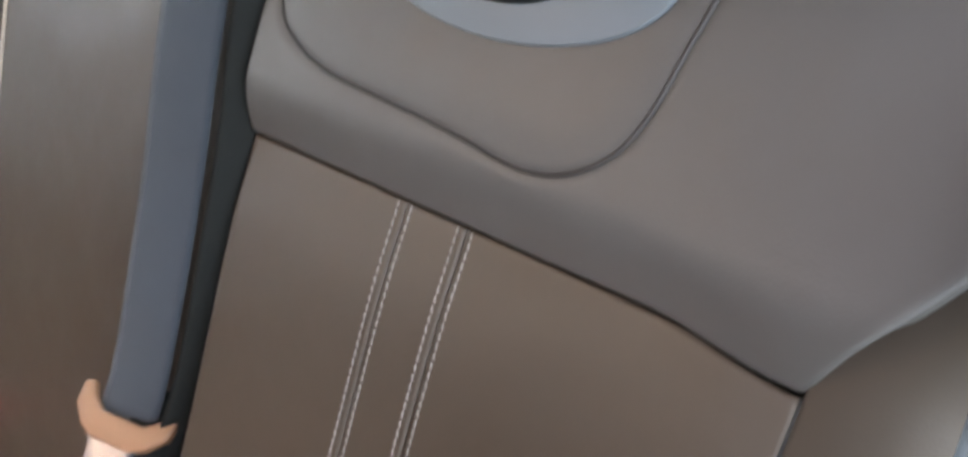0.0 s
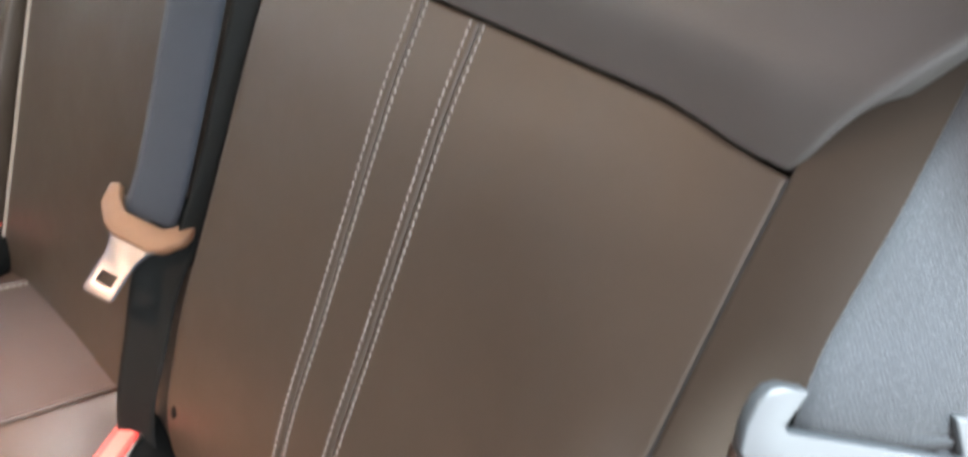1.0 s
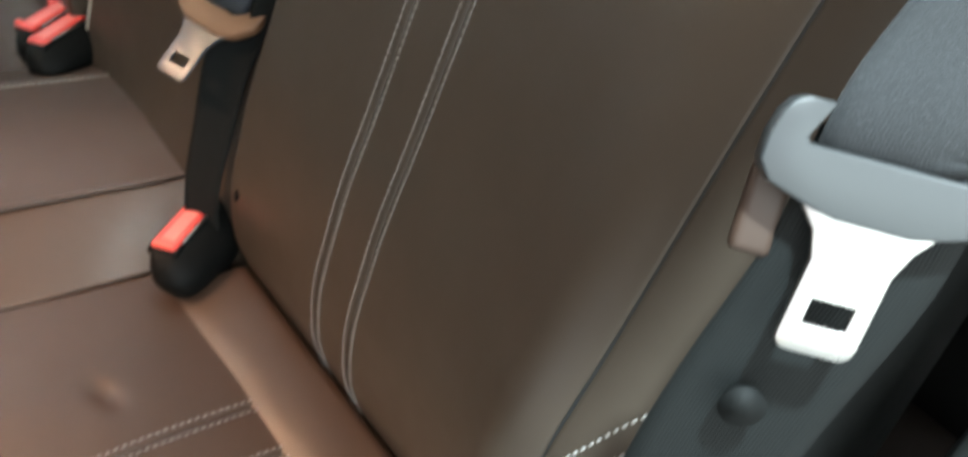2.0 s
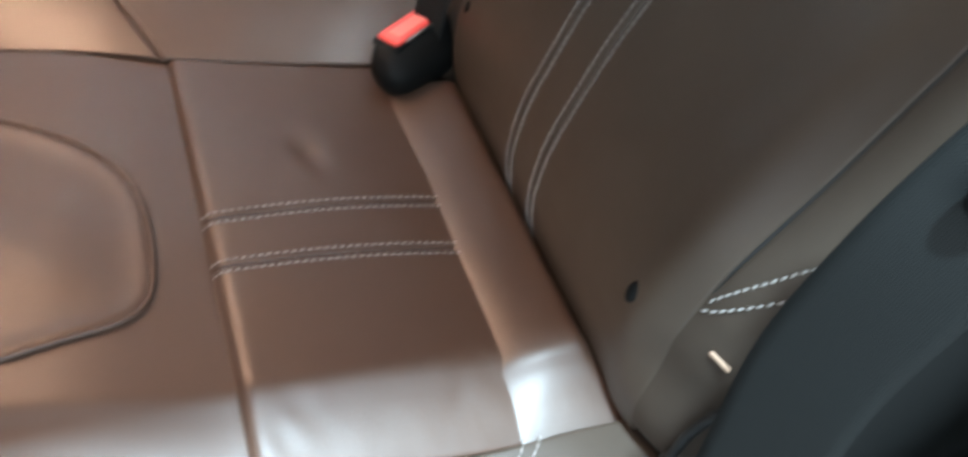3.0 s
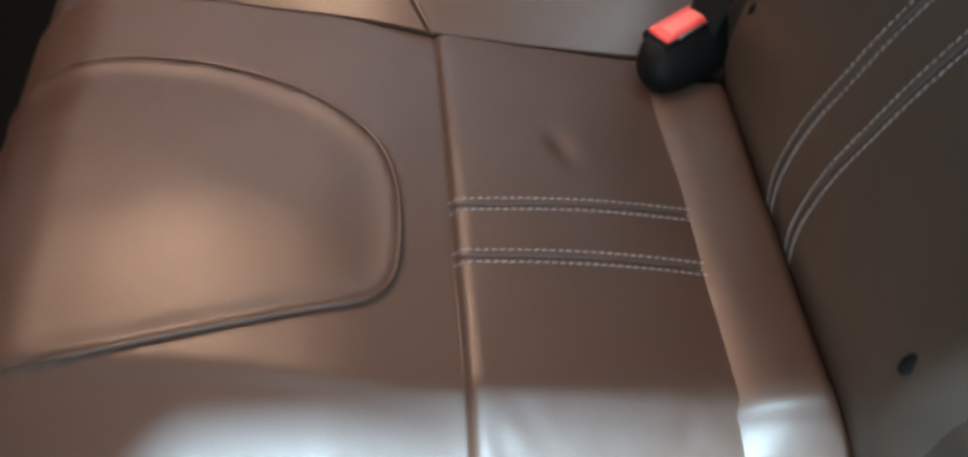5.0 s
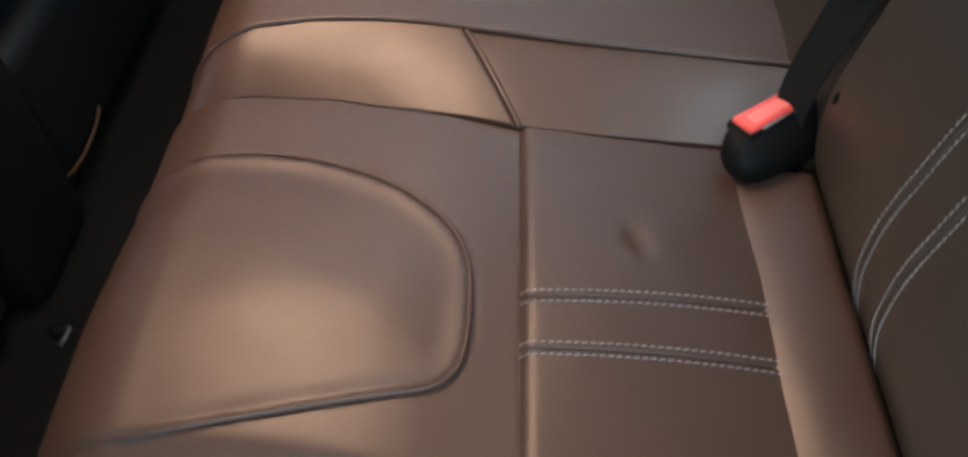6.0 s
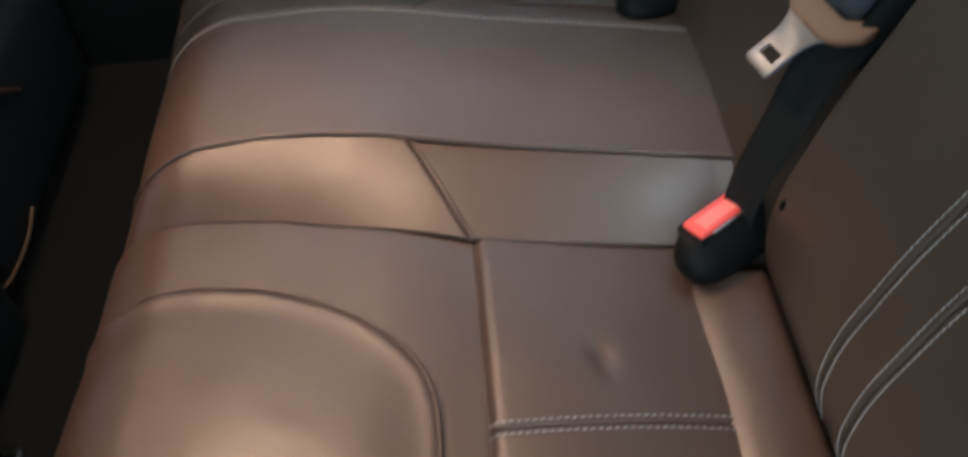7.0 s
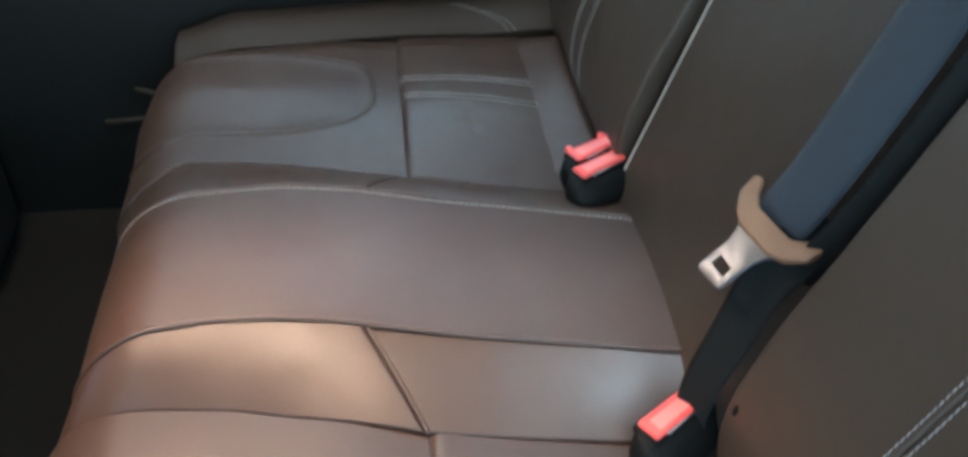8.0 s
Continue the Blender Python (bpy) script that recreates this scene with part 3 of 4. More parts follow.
        return x, y, z_top - 0.018 + 0.0195 * ((1 - ease) * (1 - (1 - min(1.0, v * 1.1)) ** 3.2) + ease * 0.28) - 0.93 * drop - 0.019 * (1 - math.sqrt(1 - tuck ** 2))
    pad("rear_roll", roll, leather, bench, r=0.004, step=0.0032, seed=seed + 4, rough=0.0008)
    # side skirt past the edge seam
    sign = 1 if edge[0][1] > 0 else -1
    sec = spline([(0.0, -0.012), (0.020, -0.022), (0.037, -0.044), (0.047, -0.085), (0.052, -0.20)] if edge[0][1] > 0 else
                 [(0.0, -0.006), (0.028, 0.010), (0.056, 0.014), (0.078, -0.012), (0.084, -0.20)], 8)
    flat = spline([(0.0, -0.006), (0.022, -0.006), (0.043, -0.009), (0.051, -0.034), (0.054, -0.20)], 8) if edge[0][1] > 0 else sec
    sl = np.r_[0, np.cumsum(np.linalg.norm(np.diff(sec, axis=0), axis=1))]
    fl = np.r_[0, np.cumsum(np.linalg.norm(np.diff(flat, axis=0), axis=1))]

    def skirt(u, v):
        # its shoulder flattens towards the backrest
        y = -0.585 + v * (-0.058 + 0.585)
        w = float(smooth01((y + 0.185) / 0.085))
        ox, oz = (np.interp(u * sl[-1], sl, sec[:, k]) * (1 - w) + np.interp(u * fl[-1], fl, flat[:, k]) * w for k in (0, 1))
        return interp(y, edge) + sign * ox, y, z_top + oz - 0.0065 - 0.013 * max(0.0, (y + 0.295) / 0.2) * (1 - 0.6 * w) - 0.020 * smooth01((-0.5 - y) / 0.09)
    s = pad("side_panel", skirt, leather_side, bench, out=(sign, 0, 0.6), r=0.005, rims={"u": 0.002}, step=0.007, seed=seed + 6)
    # curved double stitching down the side
    for off in (0.0, 0.010):
        pts, ns = [], []
        for q in np.linspace(0, 1, 18):
            y = -0.137 + off * 1.0 - 0.078 * q ** 1.6
            g = s["top"].reshape(-1, 3)
            want = np.array([interp(y, edge) + sign * (-0.003 + 0.051 * q), y])
            k = np.argsort((g[:, 0] - want[0]) ** 2 + (g[:, 1] - want[1]) ** 2)[:3]
            nn = s["n"].reshape(-1, 3)[k].mean(0)
            pts.append(np.array([want[0], want[1], g[k, 2].max()]) + nn * 0.0008)
            ns.append(nn)
        stitches(np.array(pts), np.array(ns), bench)


outer_seat(lambda x, y: x, SEAM_IN, EDGE, Z0, 1)


def mirror_x(x, y):
    """Near plan x carried to the far place, which is skewed a little."""
    a, b = interp(y, SEAM_IN), interp(y, EDGE)
    c, d = interp(y, SEAM_FAR), interp(y, EDGE_FAR)
    return c + (d - c) * (x - a) / (b - a)


outer_seat(mirror_x, SEAM_FAR, EDGE_FAR, Z0 + 0.006, 11, 0.35)


def side_strip(seam, ridge, z_low, z_high, seed, steep=False):
    """The sloping strip between an outer place and the raised centre, in two pieces along a slanting crease."""
    def crease(t):
        return -0.298 - 0.045 * t

    def piece(front_part):
        def f(u, v):
            if front_part:
                s0 = -(crease(u) + 0.295)
                y, z = front_profile(s0 + v * (FRONT_LEN - s0), 0.0, 0.216 + 0.018 * (1 - u))
            else:
                y = crease(u) + v * (-0.062 - crease(u))
                z = -0.010 * v
            a, b = interp(y, seam), interp(y, ridge)
            lift = u + 0.07 * math.sin(math.pi * u) if steep else u
            return a + (b - a) * u, y, z + z_low - sink(y) * (1 - u) + (z_high - z_low) * lift + (0.0 if steep else 0.004) * math.sin(math.pi * u)
        return f
    fold = pad("side_strip", piece(True), leather, bench, out=(0, -0.3, 1), r=0.003, rims={"u": 0.0011}, step=0.006, seed=seed, rim="uv")
    if steep:
        pts, ns = along(fold, "v", 0.0, lift=0.0014, lo=0.03, hi=0.97)
        part("fold", tube([tuple(p + np.array((0.0, 0.0030, 0.0))) for p in pts], 0.0026, 8), leather, bench)
    pad("side_strip", piece(False), leather, bench, out=(0, -0.3, 1), r=0.003, rims={"u": 0.0011}, step=0.006, seed=seed + 1, rim="uvV")


side_strip(SEAM_IN, RIDGE, Z0, 0.375, 21, True)
side_strip(SEAM_FAR, RIDGE_FAR, Z0 + 0.004, 0.375, 23)


def centre(u, v):
    back = 0.232
    total = back + FRONT_LEN
    s = total * v
    if s < back:
        y, z = -0.295 + (back - s), -0.010 * (back - s) / back
    else:
        y, z = front_profile(s - back, 0.0, 0.216)
    a, b = interp(y, RIDGE), interp(y, RIDGE_FAR)
    return a + (b - a) * u, y, 0.377 + z + 0.004 * math.sin(math.pi * u)


mid = pad("centre_panel", centre, leather, bench, out=(0, -0.3, 1), r=0.0018, step=0.007, seed=31, rim="uU")
for side in "uU":
    if side == "U":
        stitches(*along(mid, side, 0.006, lo=0.0, hi=0.72), bench, mat=pipe_thread, width=0.0008)
    pts, ns = along(mid, side, 0.0, lift=0.0010)
    part("piping", tube([tuple(p) for p in pts], 0.0023, 10), leather, bench)
# base under the pads
part("seat_base", rbox((1.02, 0.47, 0.30), 0.02, 3, Matrix.Translation((0.045, -0.30, 0.178))), leather, bench)
part("centre_base", rbox((0.15, 0.42, 0.10), 0.02, 3, Matrix.Translation((0.020, -0.29, 0.298))), leather, bench)

# ---------------------------------------------------------------- rear backrest
backrest = thing("rear_seat_back", "brown leather rear backrest with taupe upper panel", "car seat")
NB = Vector((0, -0.936, 0.352))
BACK = spline([(0.31, -0.066), (0.366, -0.080), (0.40, -0.0815), (0.43, -0.078), (0.46, -0.070), (0.50, -0.058), (0.55, -0.0385), (0.61, -0.016), (0.68, 0.0105),
               (0.727, 0.032), (0.80, 0.064), (0.90, 0.115), (1.02, 0.185)], 8)


def back_point(x, z, off=0.0):
    """On the backrest's side profile at height z, off in front of it; the face comes forward towards the side bolsters."""
    y = float(np.interp(z, BACK[:, 0], BACK[:, 1]))
    return (x, y - off * 0.936, z + off * 0.352 * smooth01((z - 0.40) / 0.1))


def wing(x, z):
    """How far the face comes forward beside the bolster seam."""
    base = (0.021 - 0.015 * smooth01((z - 0.43) / 0.32)) * float(smooth01((x - 0.47) / 0.11)) * float(smooth01((z - 0.365) / 0.13))
    crest = 0.003 * math.exp(-((x - 0.560) / 0.022) ** 2) - 0.002 * smooth01((x - 0.55) / 0.027)
    turn = 0.013 * smooth01((x - 0.545) / 0.044) * smooth01((z - 0.36) / 0.06) * (1 - 0.8 * smooth01((z - 0.50) / 0.16))
    return base + float(crest * (1 - smooth01((z - 0.50) / 0.17))) - float(turn)


ZB, ZT = 0.335, 0.729


def lower_panel(tx, x_in, x_out, seed, mirror=1):
    cuts = [x_in, 0.3715, 0.4125, x_out]
    made = []
    for k in range(3):
        def f(u, v, k=k):
            a, b = cuts[k], cuts[k + 1]
            z = ZB + v * (ZT - 0.006 * smooth01((a + (b - a) * u - 0.515) / 0.06) - ZB)
            if k == 2:
                b = cuts[3] + 0.008 * smooth01((z - 0.40) / 0.3)
            x = a + (b - a) * u
            return back_point(tx(x), z, wing(x, z))
        made.append(pad("back_panel", f, leather_back, backrest, out=NB, r=0.0045, rims={"uU"[i]: 0.0024 for i in range(2) if not (k == 0 and i == 0) and not (k == 2 and i == 1)} | ({"V": 0.0021, "U": 0.0019} if k == 2 else {"V": 0.0021}), step=0.007 if k < 2 else 0.005, seed=seed + k, rough=0.0007, deep=0.045 if k == 0 else 0.02))
    for k, side in ((0, "U"), (1, "u"), (1, "U"), (2, "u")):
        stitches(*along(made[k], side, 0.0046, lo=0.02, hi=0.985), backrest, width=0.00047, label="pale double stitching" if k == 0 else "")
    # dark bead laid in as the shade of the bolster seam
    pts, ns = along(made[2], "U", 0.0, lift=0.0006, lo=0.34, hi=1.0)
    part("seam_shade", tube([tuple(p) for p in pts], lambda f: 0.0003 + 0.0009 * float(smooth01(f / 0.2)), 7), seat_dark, backrest, "dark bead standing for the seam's shade beside the side bolster")
    return made


lower_panel(lambda x: x, 0.243, 0.577, 41)
lower_panel(lambda x: 0.084 - x, 0.181, 0.565, 51)

RECESS = spline([(0.238, 0.93), (0.246, 0.86), (0.259, 0.806), (0.28, 0.789), (0.309, 0.7805), (0.35, 0.7775), (0.40, 0.7740), (0.44, 0.7695), (0.466, 0.774),
                 (0.485, 0.787), (0.495, 0.805), (0.501, 0.83), (0.507, 0.86), (0.512, 0.93)], 12)
SHOULDER = [(0.727, 0.583), (0.75, 0.598), (0.77, 0.613), (0.785, 0.624), (0.82, 0.637), (0.90, 0.645), (1.0, 0.645)]


def upper_panel(tx, x_in, seed):
    line = np.array([(tx(x), z) for x, z in RECESS])

    def f(u, v):
        z = ZT + v * (0.99 - ZT)
        x = x_in + (interp(z, SHOULDER) - x_in) * u
        z -= 0.006 * smooth01((x - 0.515) / 0.06) * (1 - v) ** 3
        puffy = 0.002 + 0.015 * math.sin(math.pi / 2 * min(1.0, (z - ZT) / 0.035))
        return back_point(tx(x), z, puffy + 0.004 * smooth01((x - 0.5) / 0.08) * (1 - smooth01((z - 0.75) / 0.05)))

    def relief(x, y, z):
        d = line_distance(x, z, line)
        q = inside(x, z, line)
        return np.where(q, 0.0012 * smooth01(d / 0.02), 0.0) - 0.0010 * np.exp(-(d / 0.0022) ** 2)
    p = pad("upper_panel", f, leather_upper, backrest, out=NB, r=0.0040, step=0.0022, seed=seed, relief=relief, rough=0.0009, label="taupe leather upper panel")
    # dark bead along the groove, colouring in its shade
    top = p["top"].reshape(-1, 3)
    pts = []
    for x, z in line[::2]:
        k = np.argsort((top[:, 0] - x) ** 2 + (top[:, 2] - z) ** 2)[:3]
        pts.append((x, float(top[k, 1].mean()) - 0.0004, z))
    part("groove_shade", tube(pts, 0.0012, 7), groove_dark, backrest, "dark bead standing for the groove's shade round the headrest field")
    return p


upper_panel(lambda x: x, 0.243, 61)
upper_panel(lambda x: 0.084 - x, 0.181, 63)


def centre_back(u, v):
    z = ZB + v * (0.96 - ZB)
    x = -0.086 + u * (0.238 + 0.086)
    hollow = -0.012 * smooth01((x - 0.18) / 0.05)
    deep = hollow * smooth01((z - 0.4) / 0.1)
    return x, -0.080 + 0.3085 * (z - 0.366) - deep * 0.95, z + deep * 0.3


cb = pad("centre_back_panel", centre_back, leather_back, backrest, out=NB, r=0.006, step=0.008, seed=71, rough=0.0009)
pts, ns = along(cb, "u", 0.004, lift=0.001)
part("piping", tube([tuple(p) for p in pts], 0.0017, 7), pipe_thread, backrest, "cream piping along the split of the backrest")


def side_bolster(tx, sign, seed):
    sec = spline([(0.0, 0.0), (0.020, 0.000), (0.040, -0.006), (0.058, -0.022), (0.070, -0.055), (0.075, -0.113)], 8)
    sl = np.r_[0, np.cumsum(np.linalg.norm(np.diff(sec, axis=0), axis=1))]

    def f(u, v):
        z = 0.345 + v * (0.98 - 0.345)
        # low down it laps over the panel, with no open seam
        lap = 1 - float(smooth01((z - 0.43) / 0.06))
        base = 0.577 + 0.008 * smooth01((z - 0.40) / 0.3) - 0.006 * lap
        if z > 0.72:
            base = max(base, interp(z, SHOULDER) - 0.004)
        q = u * sl[-1]
        ox, off = np.interp(q, sl, sec[:, 0]), np.interp(q, sl, sec[:, 1])
        top = 1 - 0.6 * smooth01((z - 0.75) / 0.15)
        off -= 0.25 * ox * (1 - float(smooth01((z - 0.50) / 0.16)))
        x, y, zz = back_point(base + ox * top, z, off + 0.0007 * lap + wing(0.581 - 0.006 * lap, z))
        return tx(x), y, zz
    return pad("side_bolster", f, leather_side, backrest, out=(sign * 0.4, -1, 0.2), r=0.0045, rims={"u": 0.0017}, step=0.007, seed=seed, rough=0.0007)


sb = side_bolster(lambda x: x, 1, 81)
side_bolster(lambda x: 0.084 - x, -1, 83)


def on_bolster(x, z):
    g = sb["top"].reshape(-1, 3)
    k = np.argmin((g[:, 0] - x) ** 2 + (g[:, 2] - z) ** 2)
    return g[k], sb["n"].reshape(-1, 3)[k]


for z_low, rise, power in ((0.466, 0.095, 0.8), (0.4595, 0.080, 1.05)):
    pts, ns = [], []
    for q in np.linspace(0, 1, 14):
        p, n = on_bolster(0.5785 + 0.052 * q, z_low + rise * q ** power)
        pts.append(p + n * 0.0008)
        ns.append(n)
    for _ in range(3):
        mid_pts = np.array(pts)
        mid_pts[1:-1] = (mid_pts[:-2] + mid_pts[1:-1] * 2 + mid_pts[2:]) / 4
        pts = list(mid_pts)
    stitches(np.array(pts), np.array(ns), backrest)
# small button on the panel by the crease, and the plug near the buckle
for x, z in ((0.542, 0.434), (0.256, 0.420)):
    c = Vector(back_point(x, z, wing(x, z) + 0.0005))
    b = bmesh.new()
    bmesh.ops.create_uvsphere(b, u_segments=16, v_segments=10, radius=0.0062 if x > 0.4 else 0.0042)
    bmesh.ops.scale(b, vec=(0.75, 0.35, 1.2), verts=b.verts)
    bmesh.ops.transform(b, matrix=Matrix.Translation(c) @ pose(0, 0, 0, -17, 0, 0), verts=b.verts)
    part("button", b, black_plastic, backrest, "small black plastic button")
# tan tag and bottom piping at the foot of the bolster
p, n = on_bolster(0.603, 0.4450)
part("fabric_tag", rbox((0.0135, 0.0020, 0.0026), 0.0008, 2, Matrix.Translation(Vector(p) + Vector(n) * 0.0012) @ pose(0, 0, 0, 0, 0, 17)), peach_fabric, backrest, "small peach fabric tag")
part("piping", tube(spline([(0.606, -0.073, 0.355), (0.612, -0.077, 0.372), (0.615, -0.077, 0.405), (0.622, -0.073, 0.434), (0.634, -0.064, 0.452)], 6), 0.003, 8), seat_dark, backrest)
part("back_shell", rbox((1.10, 0.05, 0.66), 0.02, 3, Matrix.Translation((0.045, 0.085, 0.66)) @ pose(0, 0, 0, -17, 0, 0)), trim_plastic, backrest)
shield = [(-0.086, 0.22), (-0.078, 0.40), (-0.052, 0.50), (-0.010, 0.62), (0.12, 0.66), (0.12, 0.22)]
part("side_shield", plate(shield, 0.008, Matrix(((0, 0, 1, 0.659), (1, 0, 0, 0), (0, 1, 0, 0), (0, 0, 0, 1))), 0.003), black_plastic, backrest, "black plastic side shield of the backrest")
part("bottom_flap", rbox((0.07, 0.05, 0.07), 0.018, 3, Matrix.Translation((0.645, -0.036, 0.345)) @ pose(0, 0, 0, -20, 0, 15)), seat_dark, backrest, "black bottom flap of the backrest")


def headrest(x):
    h = thing("headrest", "taupe leather headrest seated on the rear backrest", "headrest", "rear headrests")
    b = rbox((0.25, 0.09, 0.17), 0.045, 6, Matrix.Translation(back_point(x, 0.918, 0.03)) @ pose(0, 0, 0, -14, 0, 0))
    part("cushion", b, leather_upper, h)
    ring = [(0.088 * math.cos(2 * math.pi * k / 48), 0.040 * math.sin(2 * math.pi * k / 48)) for k in range(48)]
    m = Matrix.Translation(back_point(x + 0.003, 0.846, 0.0190)) @ pose(0, 0, 0, 90 - 26, 0, 0)
    part("base_bezel", plate(ring, 0.004, m, 0.001), bezel_grey, h, "blue-grey oval base of the headrest")
    ring = [(0.046 * math.cos(2 * math.pi * k / 40), 0.020 * math.sin(2 * math.pi * k / 40)) for k in range(40)]
    part("post_collar", plate(ring, 0.006, m @ Matrix.Translation((-0.004, -0.004, 0.003)), 0.001), black_plastic, h, "black collar of the headrest post")


headrest(0.40)
headrest(-0.316)


# ---------------------------------------------------------------- belts and buckles
def sleeve(levels, m, n=32):
    """A moulded body lofted through rounded rectangles: rows of height, x low, x high, y low, y high; put through the pose m."""
    bm = bmesh.new()
    rings = []
    rows = spline(levels, 4)
    for z, x0, x1, y0, y1 in rows:
        ring = []
        for k in range(n):
            a = 2 * math.pi * k / n
            c, q = math.cos(a), math.sin(a)
            sx = math.copysign(abs(c) ** 0.68, c)
            sy = math.copysign(abs(q) ** 0.68, q)
            ring.append(bm.verts.new(m @ Vector(((x0 + x1) / 2 + (x1 - x0) / 2 * sx, (y0 + y1) / 2 + (y1 - y0) / 2 * sy, z))))
        rings.append(ring)
    for a, b in zip(rings, rings[1:]):
        for k in range(n):
            bm.faces.new((a[k], a[(k + 1) % n], b[(k + 1) % n], b[k]))
    bm.faces.new(rings[0])
    bm.faces.new(rings[-1])
    return bm


def buckle(at, length_dir, lean, label, group, notch=False):
    """A black receiver in the crease of the seat with its red release button."""
    t = thing("belt_buckle", label, "seat belt buckle", group)
    L = Vector(length_dir).normalized()
    A = Vector(lean).normalized()
    m = frame_of(at, L, A.cross(L))
    # local x along the button, z up the axis
    m = Matrix((L, (A.cross(L)).normalized(), (A - L * A.dot(L)).normalized())).transposed().to_4x4()
    m.translation = at
    body = part("buckle_body", sleeve([(-0.085, -0.012, 0.050, -0.006, 0.018), (-0.050, -0.024, 0.064, -0.014, 0.020), (-0.034, -0.037, 0.066, -0.022, 0.021),
                                       (-0.018, -0.043, 0.062, -0.024, 0.021), (-0.006, -0.039, 0.050, -0.016, 0.0200), (0.0005, -0.032, 0.038, -0.007, 0.0190)], m), black_plastic, t,
                "soft black sleeve spreading over the seat")
    part("rim", rbox((0.062, 0.026, 0.008), 0.0035, 4, m @ Matrix.Translation((0.002, 0.0062, -0.0015))), black_plastic, body)
    r = rbox((0.056, 0.021, 0.008), 0.0034, 3, m @ Matrix.Translation((0.002, 0.0065, 0.0018)))
    button = part("release_button", r, red_plastic, t, "bright red release button")
    part("button_face", rbox((0.040, 0.0115, 0.003), 0.0014, 3, m @ Matrix.Translation((0.001, 0.0055, 0.0050))), button_face_red, button, "paler raised face of the button")
    if notch:
        for s in (-1, 1):
            part("button_horn", rbox((0.007, 0.010, 0.010), 0.002, 2, m @ Matrix.Translation((s * 0.021, 0.017, 0.002))), red_plastic, t, "raised red button end")
    part("tongue_slot", rbox((0.040, 0.0026, 0.003), 0.001, 1, m @ Matrix.Translation((0.004, -0.0052, 0.0030))), chrome, t, "thin steel edge of the tongue slot")
    part("strap", ribbon_simple(m), belt_shaded, t)
    return t


def ribbon_simple(m):
    return rbox((0.046, 0.004, 0.08), 0.0015, 2, m @ Matrix.Translation((0, 0, -0.10)))


buckle((0.231, -0.109, 0.380), (-0.53, 0.82, 0.06), (0.10, -0.30, 0.95), "black seat belt buckle with red button in the seat crease", "rear buckles")
buckle((-0.082, -0.098, 0.386), (-0.45, 0.86, 0.06), (0.08, -0.30, 0.95), "black seat belt buckle with a red button beside its twin", "rear buckles")
buckle((-0.112, -0.098, 0.386), (-0.45, 0.86, 0.06), (0.08, -0.30, 0.95), "black seat belt buckle with a notched red button beside its twin", "rear buckles", True)


def tongue(parent, m, plastic, w, name_label, horn=True, lean=0.0, steel=None):
    """Latch tongue: a moulded handle with two horns and a steel blade with a window. Local x across, y towards the blade's tip."""
    if not horn:
        half = [(-0.0338, 0.004), (-0.0336, -0.003), (-0.0318, -0.0098), (-0.0295, -0.0132), (-0.0265, -0.0146), (-0.0190, -0.0146), (-0.0236, -0.0045), (-0.0226, -0.0030)]
        under = [(-0.0300, 0.0090), (-0.0180, 0.0128), (-0.0100, 0.0145)]
        out = half + [(-x, y) for x, y in reversed(half)] + [(-x, y) for x, y in under] + [(x, y) for x, y in reversed(under)]
        handle = part("handle", plate(out, 0.008, m, 0.0022), plastic, parent, name_label)
    else:
        out = [(-w / 2, -0.012), (-w / 2 + 0.006, -0.014), (-w / 2 + 0.011, -0.006), (-w * 0.22, 0.0), (w * 0.22, 0.0), (w / 2 - 0.011, -0.006), (w / 2 - 0.006, -0.014),
               (w / 2, -0.012), (w / 2 - 0.002, 0.002), (w * 0.33, 0.012), (w * 0.2, 0.016), (-w * 0.2, 0.016), (-w * 0.33, 0.012), (-w / 2 + 0.002, 0.002)]
        handle = part("handle", plate(out, 0.007, m, 0.0015), plastic, parent, name_label)
    bw = 0.0225
    blade = [(-bw * 0.50, 0.010), (-bw * 0.56, 0.0135), (-bw * 0.78, 0.0098), (-bw * 0.84, 0.0125), (-bw * 0.62, 0.0185), (-bw / 2, 0.026), (-bw / 2, 0.048)]
    blade += [(-bw / 2 + 0.004 * (1 - math.cos(a)), 0.048 + 0.004 * math.sin(a)) for a in (0.5, 1.0, 1.5)]
    blade += [(-x, y) for x, y in reversed(blade)]
    tilt = lambda pts: [(x - lean * max(0.0, y - 0.020), y) for x, y in pts]
    part("blade", plate(tilt(blade), 0.0022, m, 0.0005, [tilt([(-0.006, 0.0365), (0.006, 0.0365), (0.006, 0.0435), (-0.006, 0.0435)])]), steel or chrome, parent, "steel latch blade")
    return handle


# centre belt, hanging unbuckled in front of the backrest
cbelt = thing("centre_seat_belt", "slate blue centre seat belt hanging unbuckled with a tan tongue", "seat belt", "rear seat belts")
H = (Vector((0.149, -0.055, 0.538)), Vector((0.212, -0.033, 0.531)))
hx = (H[1] - H[0]).normalized()
hm = frame_of((H[0] + H[1]) / 2 + Vector((0.002, -0.005, -0.007)), hx, (0.014, -0.045, -0.036))
tongue(cbelt, hm @ Matrix.Scale(1.16, 4), tan_plastic, 0.068, "tan plastic tongue handle", steel=steel_dull)
ww = tuple(hx)
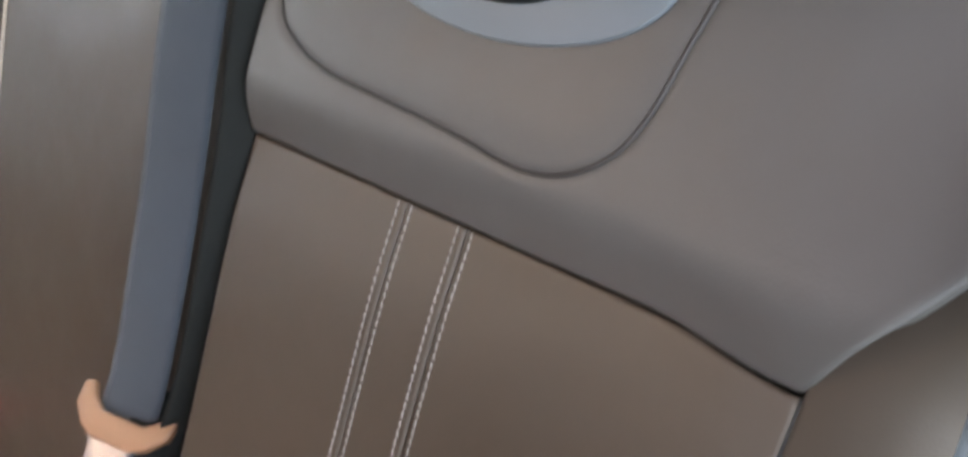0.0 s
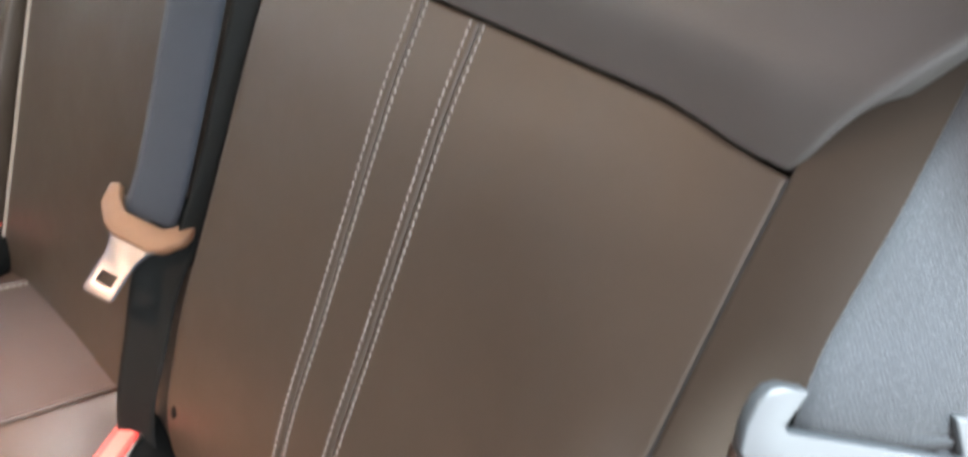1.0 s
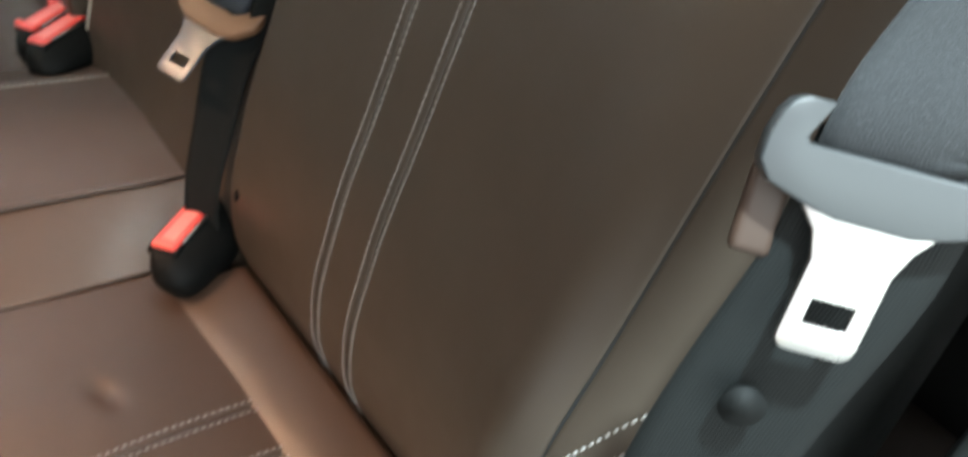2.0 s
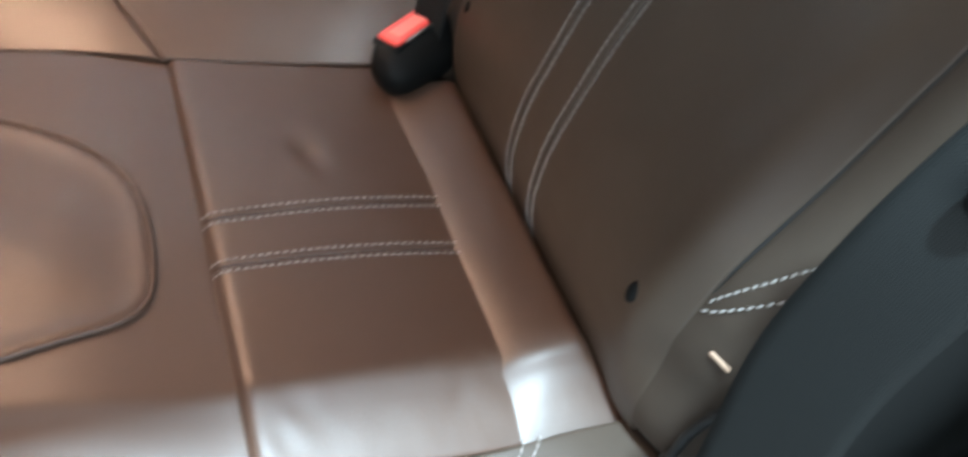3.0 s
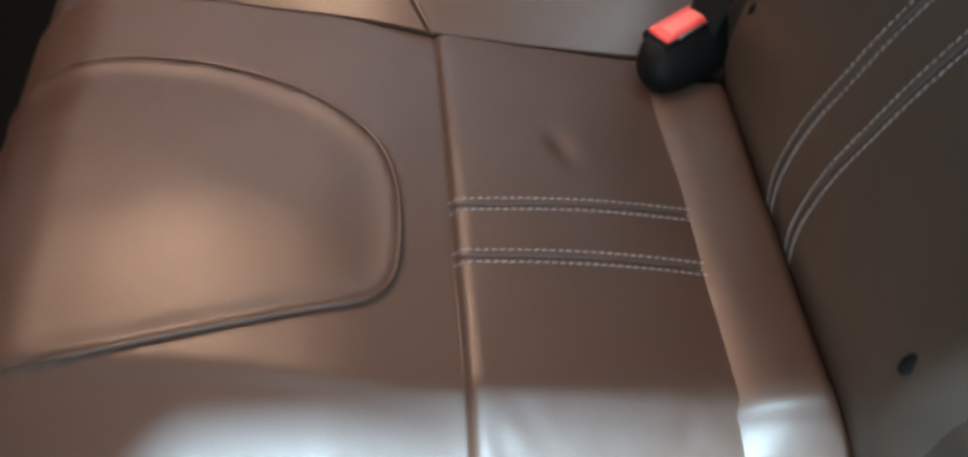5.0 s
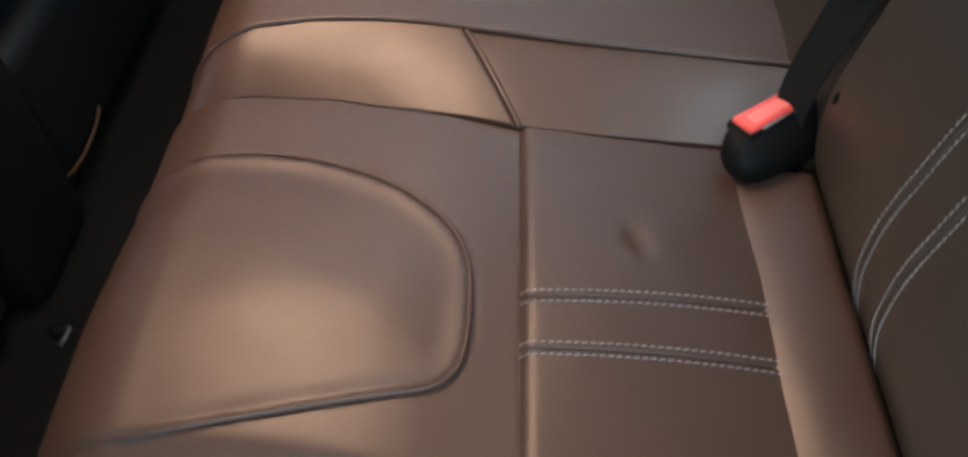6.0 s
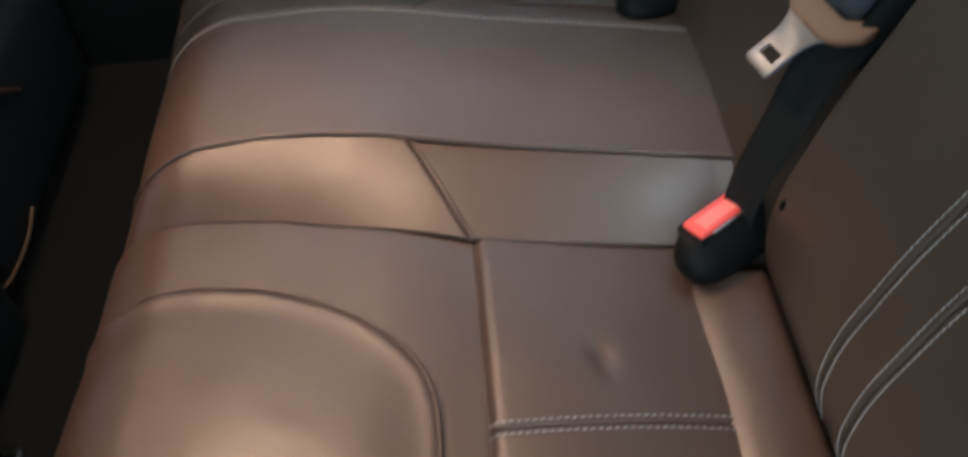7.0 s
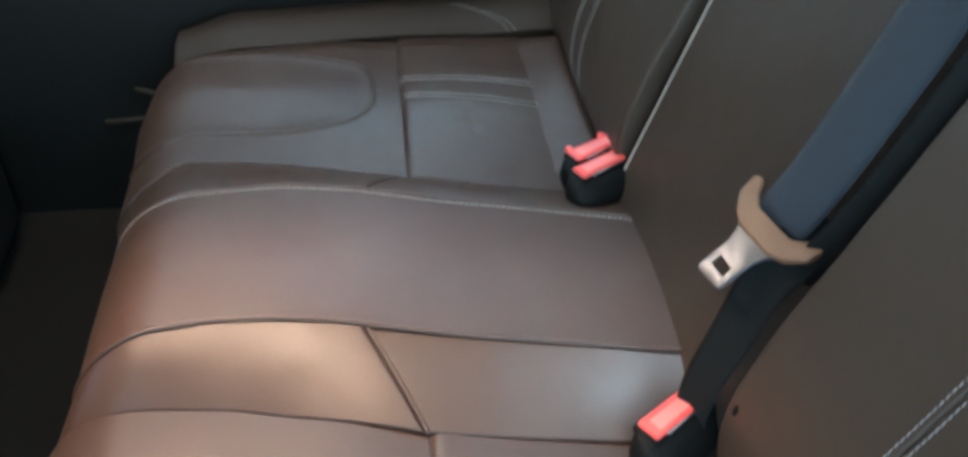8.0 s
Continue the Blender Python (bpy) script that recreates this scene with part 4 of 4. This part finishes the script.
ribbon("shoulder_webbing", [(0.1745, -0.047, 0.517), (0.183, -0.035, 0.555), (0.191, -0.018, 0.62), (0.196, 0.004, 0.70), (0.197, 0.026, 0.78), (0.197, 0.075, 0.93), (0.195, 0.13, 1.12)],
       [ww, ww, ww, ww, ww, (0.95, 0.25, -0.1), (0.97, 0.2, 0)], 0.0445, belt_sky_lit, cbelt, cup=0.0012)
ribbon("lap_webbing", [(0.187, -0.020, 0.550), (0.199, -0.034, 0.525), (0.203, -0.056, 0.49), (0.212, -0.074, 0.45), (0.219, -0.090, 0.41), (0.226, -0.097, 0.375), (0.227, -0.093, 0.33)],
       [ww, ww, (0.9, 0.42, -0.1), (0.88, 0.45, 0.0), (0.85, 0.5, 0.1), (0.8, 0.6, 0.1), (0.8, 0.6, 0.1)], lambda f: 0.046 - 0.022 * f, belt_shaded, cbelt, cup=0.001)
# added dark ribbon standing for the shaded step of the panel beside the belt
ribbon("step_shade_strip", [(0.210, -0.036, 0.50), (0.220, -0.026, 0.54), (0.227, -0.014, 0.58), (0.232, 0.006, 0.65), (0.236, 0.028, 0.73), (0.236, 0.046, 0.80), (0.24, 0.085, 0.93), (0.235, 0.14, 1.12)],
       [(0.6, 0.75, 0.1)] * 8, 0.024, belt_shaded, cbelt)

# near outer belt
nbelt = thing("outer_seat_belt", "grey outer seat belt hanging loose with a pale grey tongue", "seat belt", "rear seat belts")
nx = Vector((0.73, 0.67, -0.10)).normalized()
ny = Vector((0.20, -0.46, -0.86))
nm = frame_of(Vector((0.6655, -0.070, 0.7125)), nx, ny)
tongue(nbelt, nm, grey_plastic, 0.070, "pale grey plastic tongue handle", horn=False, lean=0.10)
nw = tuple(nx)
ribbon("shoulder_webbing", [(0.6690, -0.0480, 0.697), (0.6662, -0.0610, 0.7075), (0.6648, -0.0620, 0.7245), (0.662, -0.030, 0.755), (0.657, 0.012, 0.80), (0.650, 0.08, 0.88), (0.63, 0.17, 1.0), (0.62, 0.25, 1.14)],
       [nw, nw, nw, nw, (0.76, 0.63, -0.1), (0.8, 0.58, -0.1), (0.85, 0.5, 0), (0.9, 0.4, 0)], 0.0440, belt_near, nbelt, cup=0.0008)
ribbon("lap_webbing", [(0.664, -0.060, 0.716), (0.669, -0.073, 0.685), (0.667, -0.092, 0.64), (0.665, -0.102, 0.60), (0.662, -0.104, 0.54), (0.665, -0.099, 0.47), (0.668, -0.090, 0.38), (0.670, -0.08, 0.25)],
       [nw, nw, nw, nw, (0.8, 0.58, -0.1), (0.85, 0.5, -0.1), (0.88, 0.45, 0), (0.9, 0.4, 0)], 0.049, belt_shaded, nbelt, cup=0.0008)
pin_at = Vector((0.668, -0.100, 0.641))
pn = nx.cross(Vector((-0.02, -0.18, -0.55))).normalized()
pb = bmesh.new()
bmesh.ops.create_cone(pb, cap_ends=True, segments=24, radius1=0.0075, radius2=0.0055, depth=0.005)
bmesh.ops.bevel(pb, geom=pb.edges[:], offset=0.0008, segments=2, affect="EDGES", clamp_overlap=True)
bmesh.ops.transform(pb, matrix=Matrix.Translation(pin_at) @ pn.to_track_quat("Z", "Y").to_matrix().to_4x4(), verts=pb.verts)
part("stop_button", pb, black_plastic, nbelt, "round black belt stop button")
part("backing_tab", rbox((0.012, 0.026, 0.006), 0.0029, 3, nm @ Matrix.Translation((-0.0255, 0.018, 0.010))), dark_tan, nbelt, "dark tan plastic tab behind the tongue")


# ---------------------------------------------------------------- front seats, far door, dome lamp
def front_seat(x):
    s = thing("front_seat", "black leather front seat seen from behind", "car seat", "front seats")
    part("backrest_shell", rbox((0.46, 0.13, 0.66), 0.05, 5, Matrix.Translation((x, -0.98, 0.66)) @ pose(0, 0, 0, 12, 0, 0)), seat_dark, s)
    part("map_pocket", rbox((0.36, 0.02, 0.30), 0.009, 3, Matrix.Translation((x, -0.905, 0.56)) @ pose(0, 0, 0, 12, 0, 0)), trim_plastic, s)
    part("seat_cushion", rbox((0.48, 0.50, 0.16), 0.05, 4, Matrix.Translation((x, -1.16, 0.30))), seat_dark, s)
    part("cushion", rbox((0.25, 0.10, 0.17), 0.04, 4, Matrix.Translation((x, -0.88, 1.06)) @ pose(0, 0, 0, 10, 0, 0)), seat_dark, s)
    part("seat_frame", rbox((0.46, 0.42, 0.20), 0.03, 3, Matrix.Translation((x, -1.08, 0.13))), seat_dark, s)
    for dx in (-0.19, 0.19):
        part("seat_rail", rbox((0.024, 0.48, 0.022), 0.008, 2, Matrix.Translation((x + dx, -1.13, 0.011))), seat_dark, s)
    return s


near_front = front_seat(0.36)
part("rail_cap", tube(spline([(0.150, -0.838, 0.008), (0.158, -0.806, 0.022), (0.176, -0.815, 0.012)], 6), 0.003, 8), chrome, near_front, "shiny steel rail end cap")
far_front = front_seat(-0.28)
part("upper_piping", tube(spline([(-0.150, -0.874, 0.290), (-0.175, -0.868, 0.262), (-0.225, -0.866, 0.218), (-0.290, -0.868, 0.168)], 6), 0.0030, 8), tan_plastic, far_front, "tan piping down the seat's rear edge")
part("lower_piping", tube(spline([(-0.180, -0.868, 0.060), (-0.150, -0.867, 0.050), (-0.110, -0.867, 0.046), (-0.070, -0.867, 0.050), (-0.050, -0.868, 0.056)], 6), 0.0022, 8), tan_plastic, far_front, "tan piping at the seat's lower edge")
con = thing("centre_console", "black plastic centre console between the front seats", "console")
part("console_body", rbox((0.16, 0.70, 0.34), 0.03, 4, Matrix.Translation((0.04, -1.20, 0.17))), trim_plastic, con)
part("console_lid", rbox((0.15, 0.30, 0.05), 0.02, 4, Matrix.Translation((0.04, -1.02, 0.362))), seat_dark, con)

lamp = thing("dome_lamp", "small lit dome lamp on the car headliner", "ceiling lamp")
part("housing", rbox((0.20, 0.13, 0.018), 0.008, 3, Matrix.Translation((0.0, -0.645, 1.152))), headliner, lamp)
part("lens", rbox((0.15, 0.08, 0.010), 0.004, 3, Matrix.Translation((0.0, -0.64, 1.146))), lamp_lens, lamp, "glowing warm lamp lens")

arm = thing("door_armrest", "brown armrest on the far door trim", "armrest")
part("pad", rbox((0.07, 0.42, 0.07), 0.025, 4, Matrix.Translation((-0.545, -0.42, 0.52))), door_brown, arm)
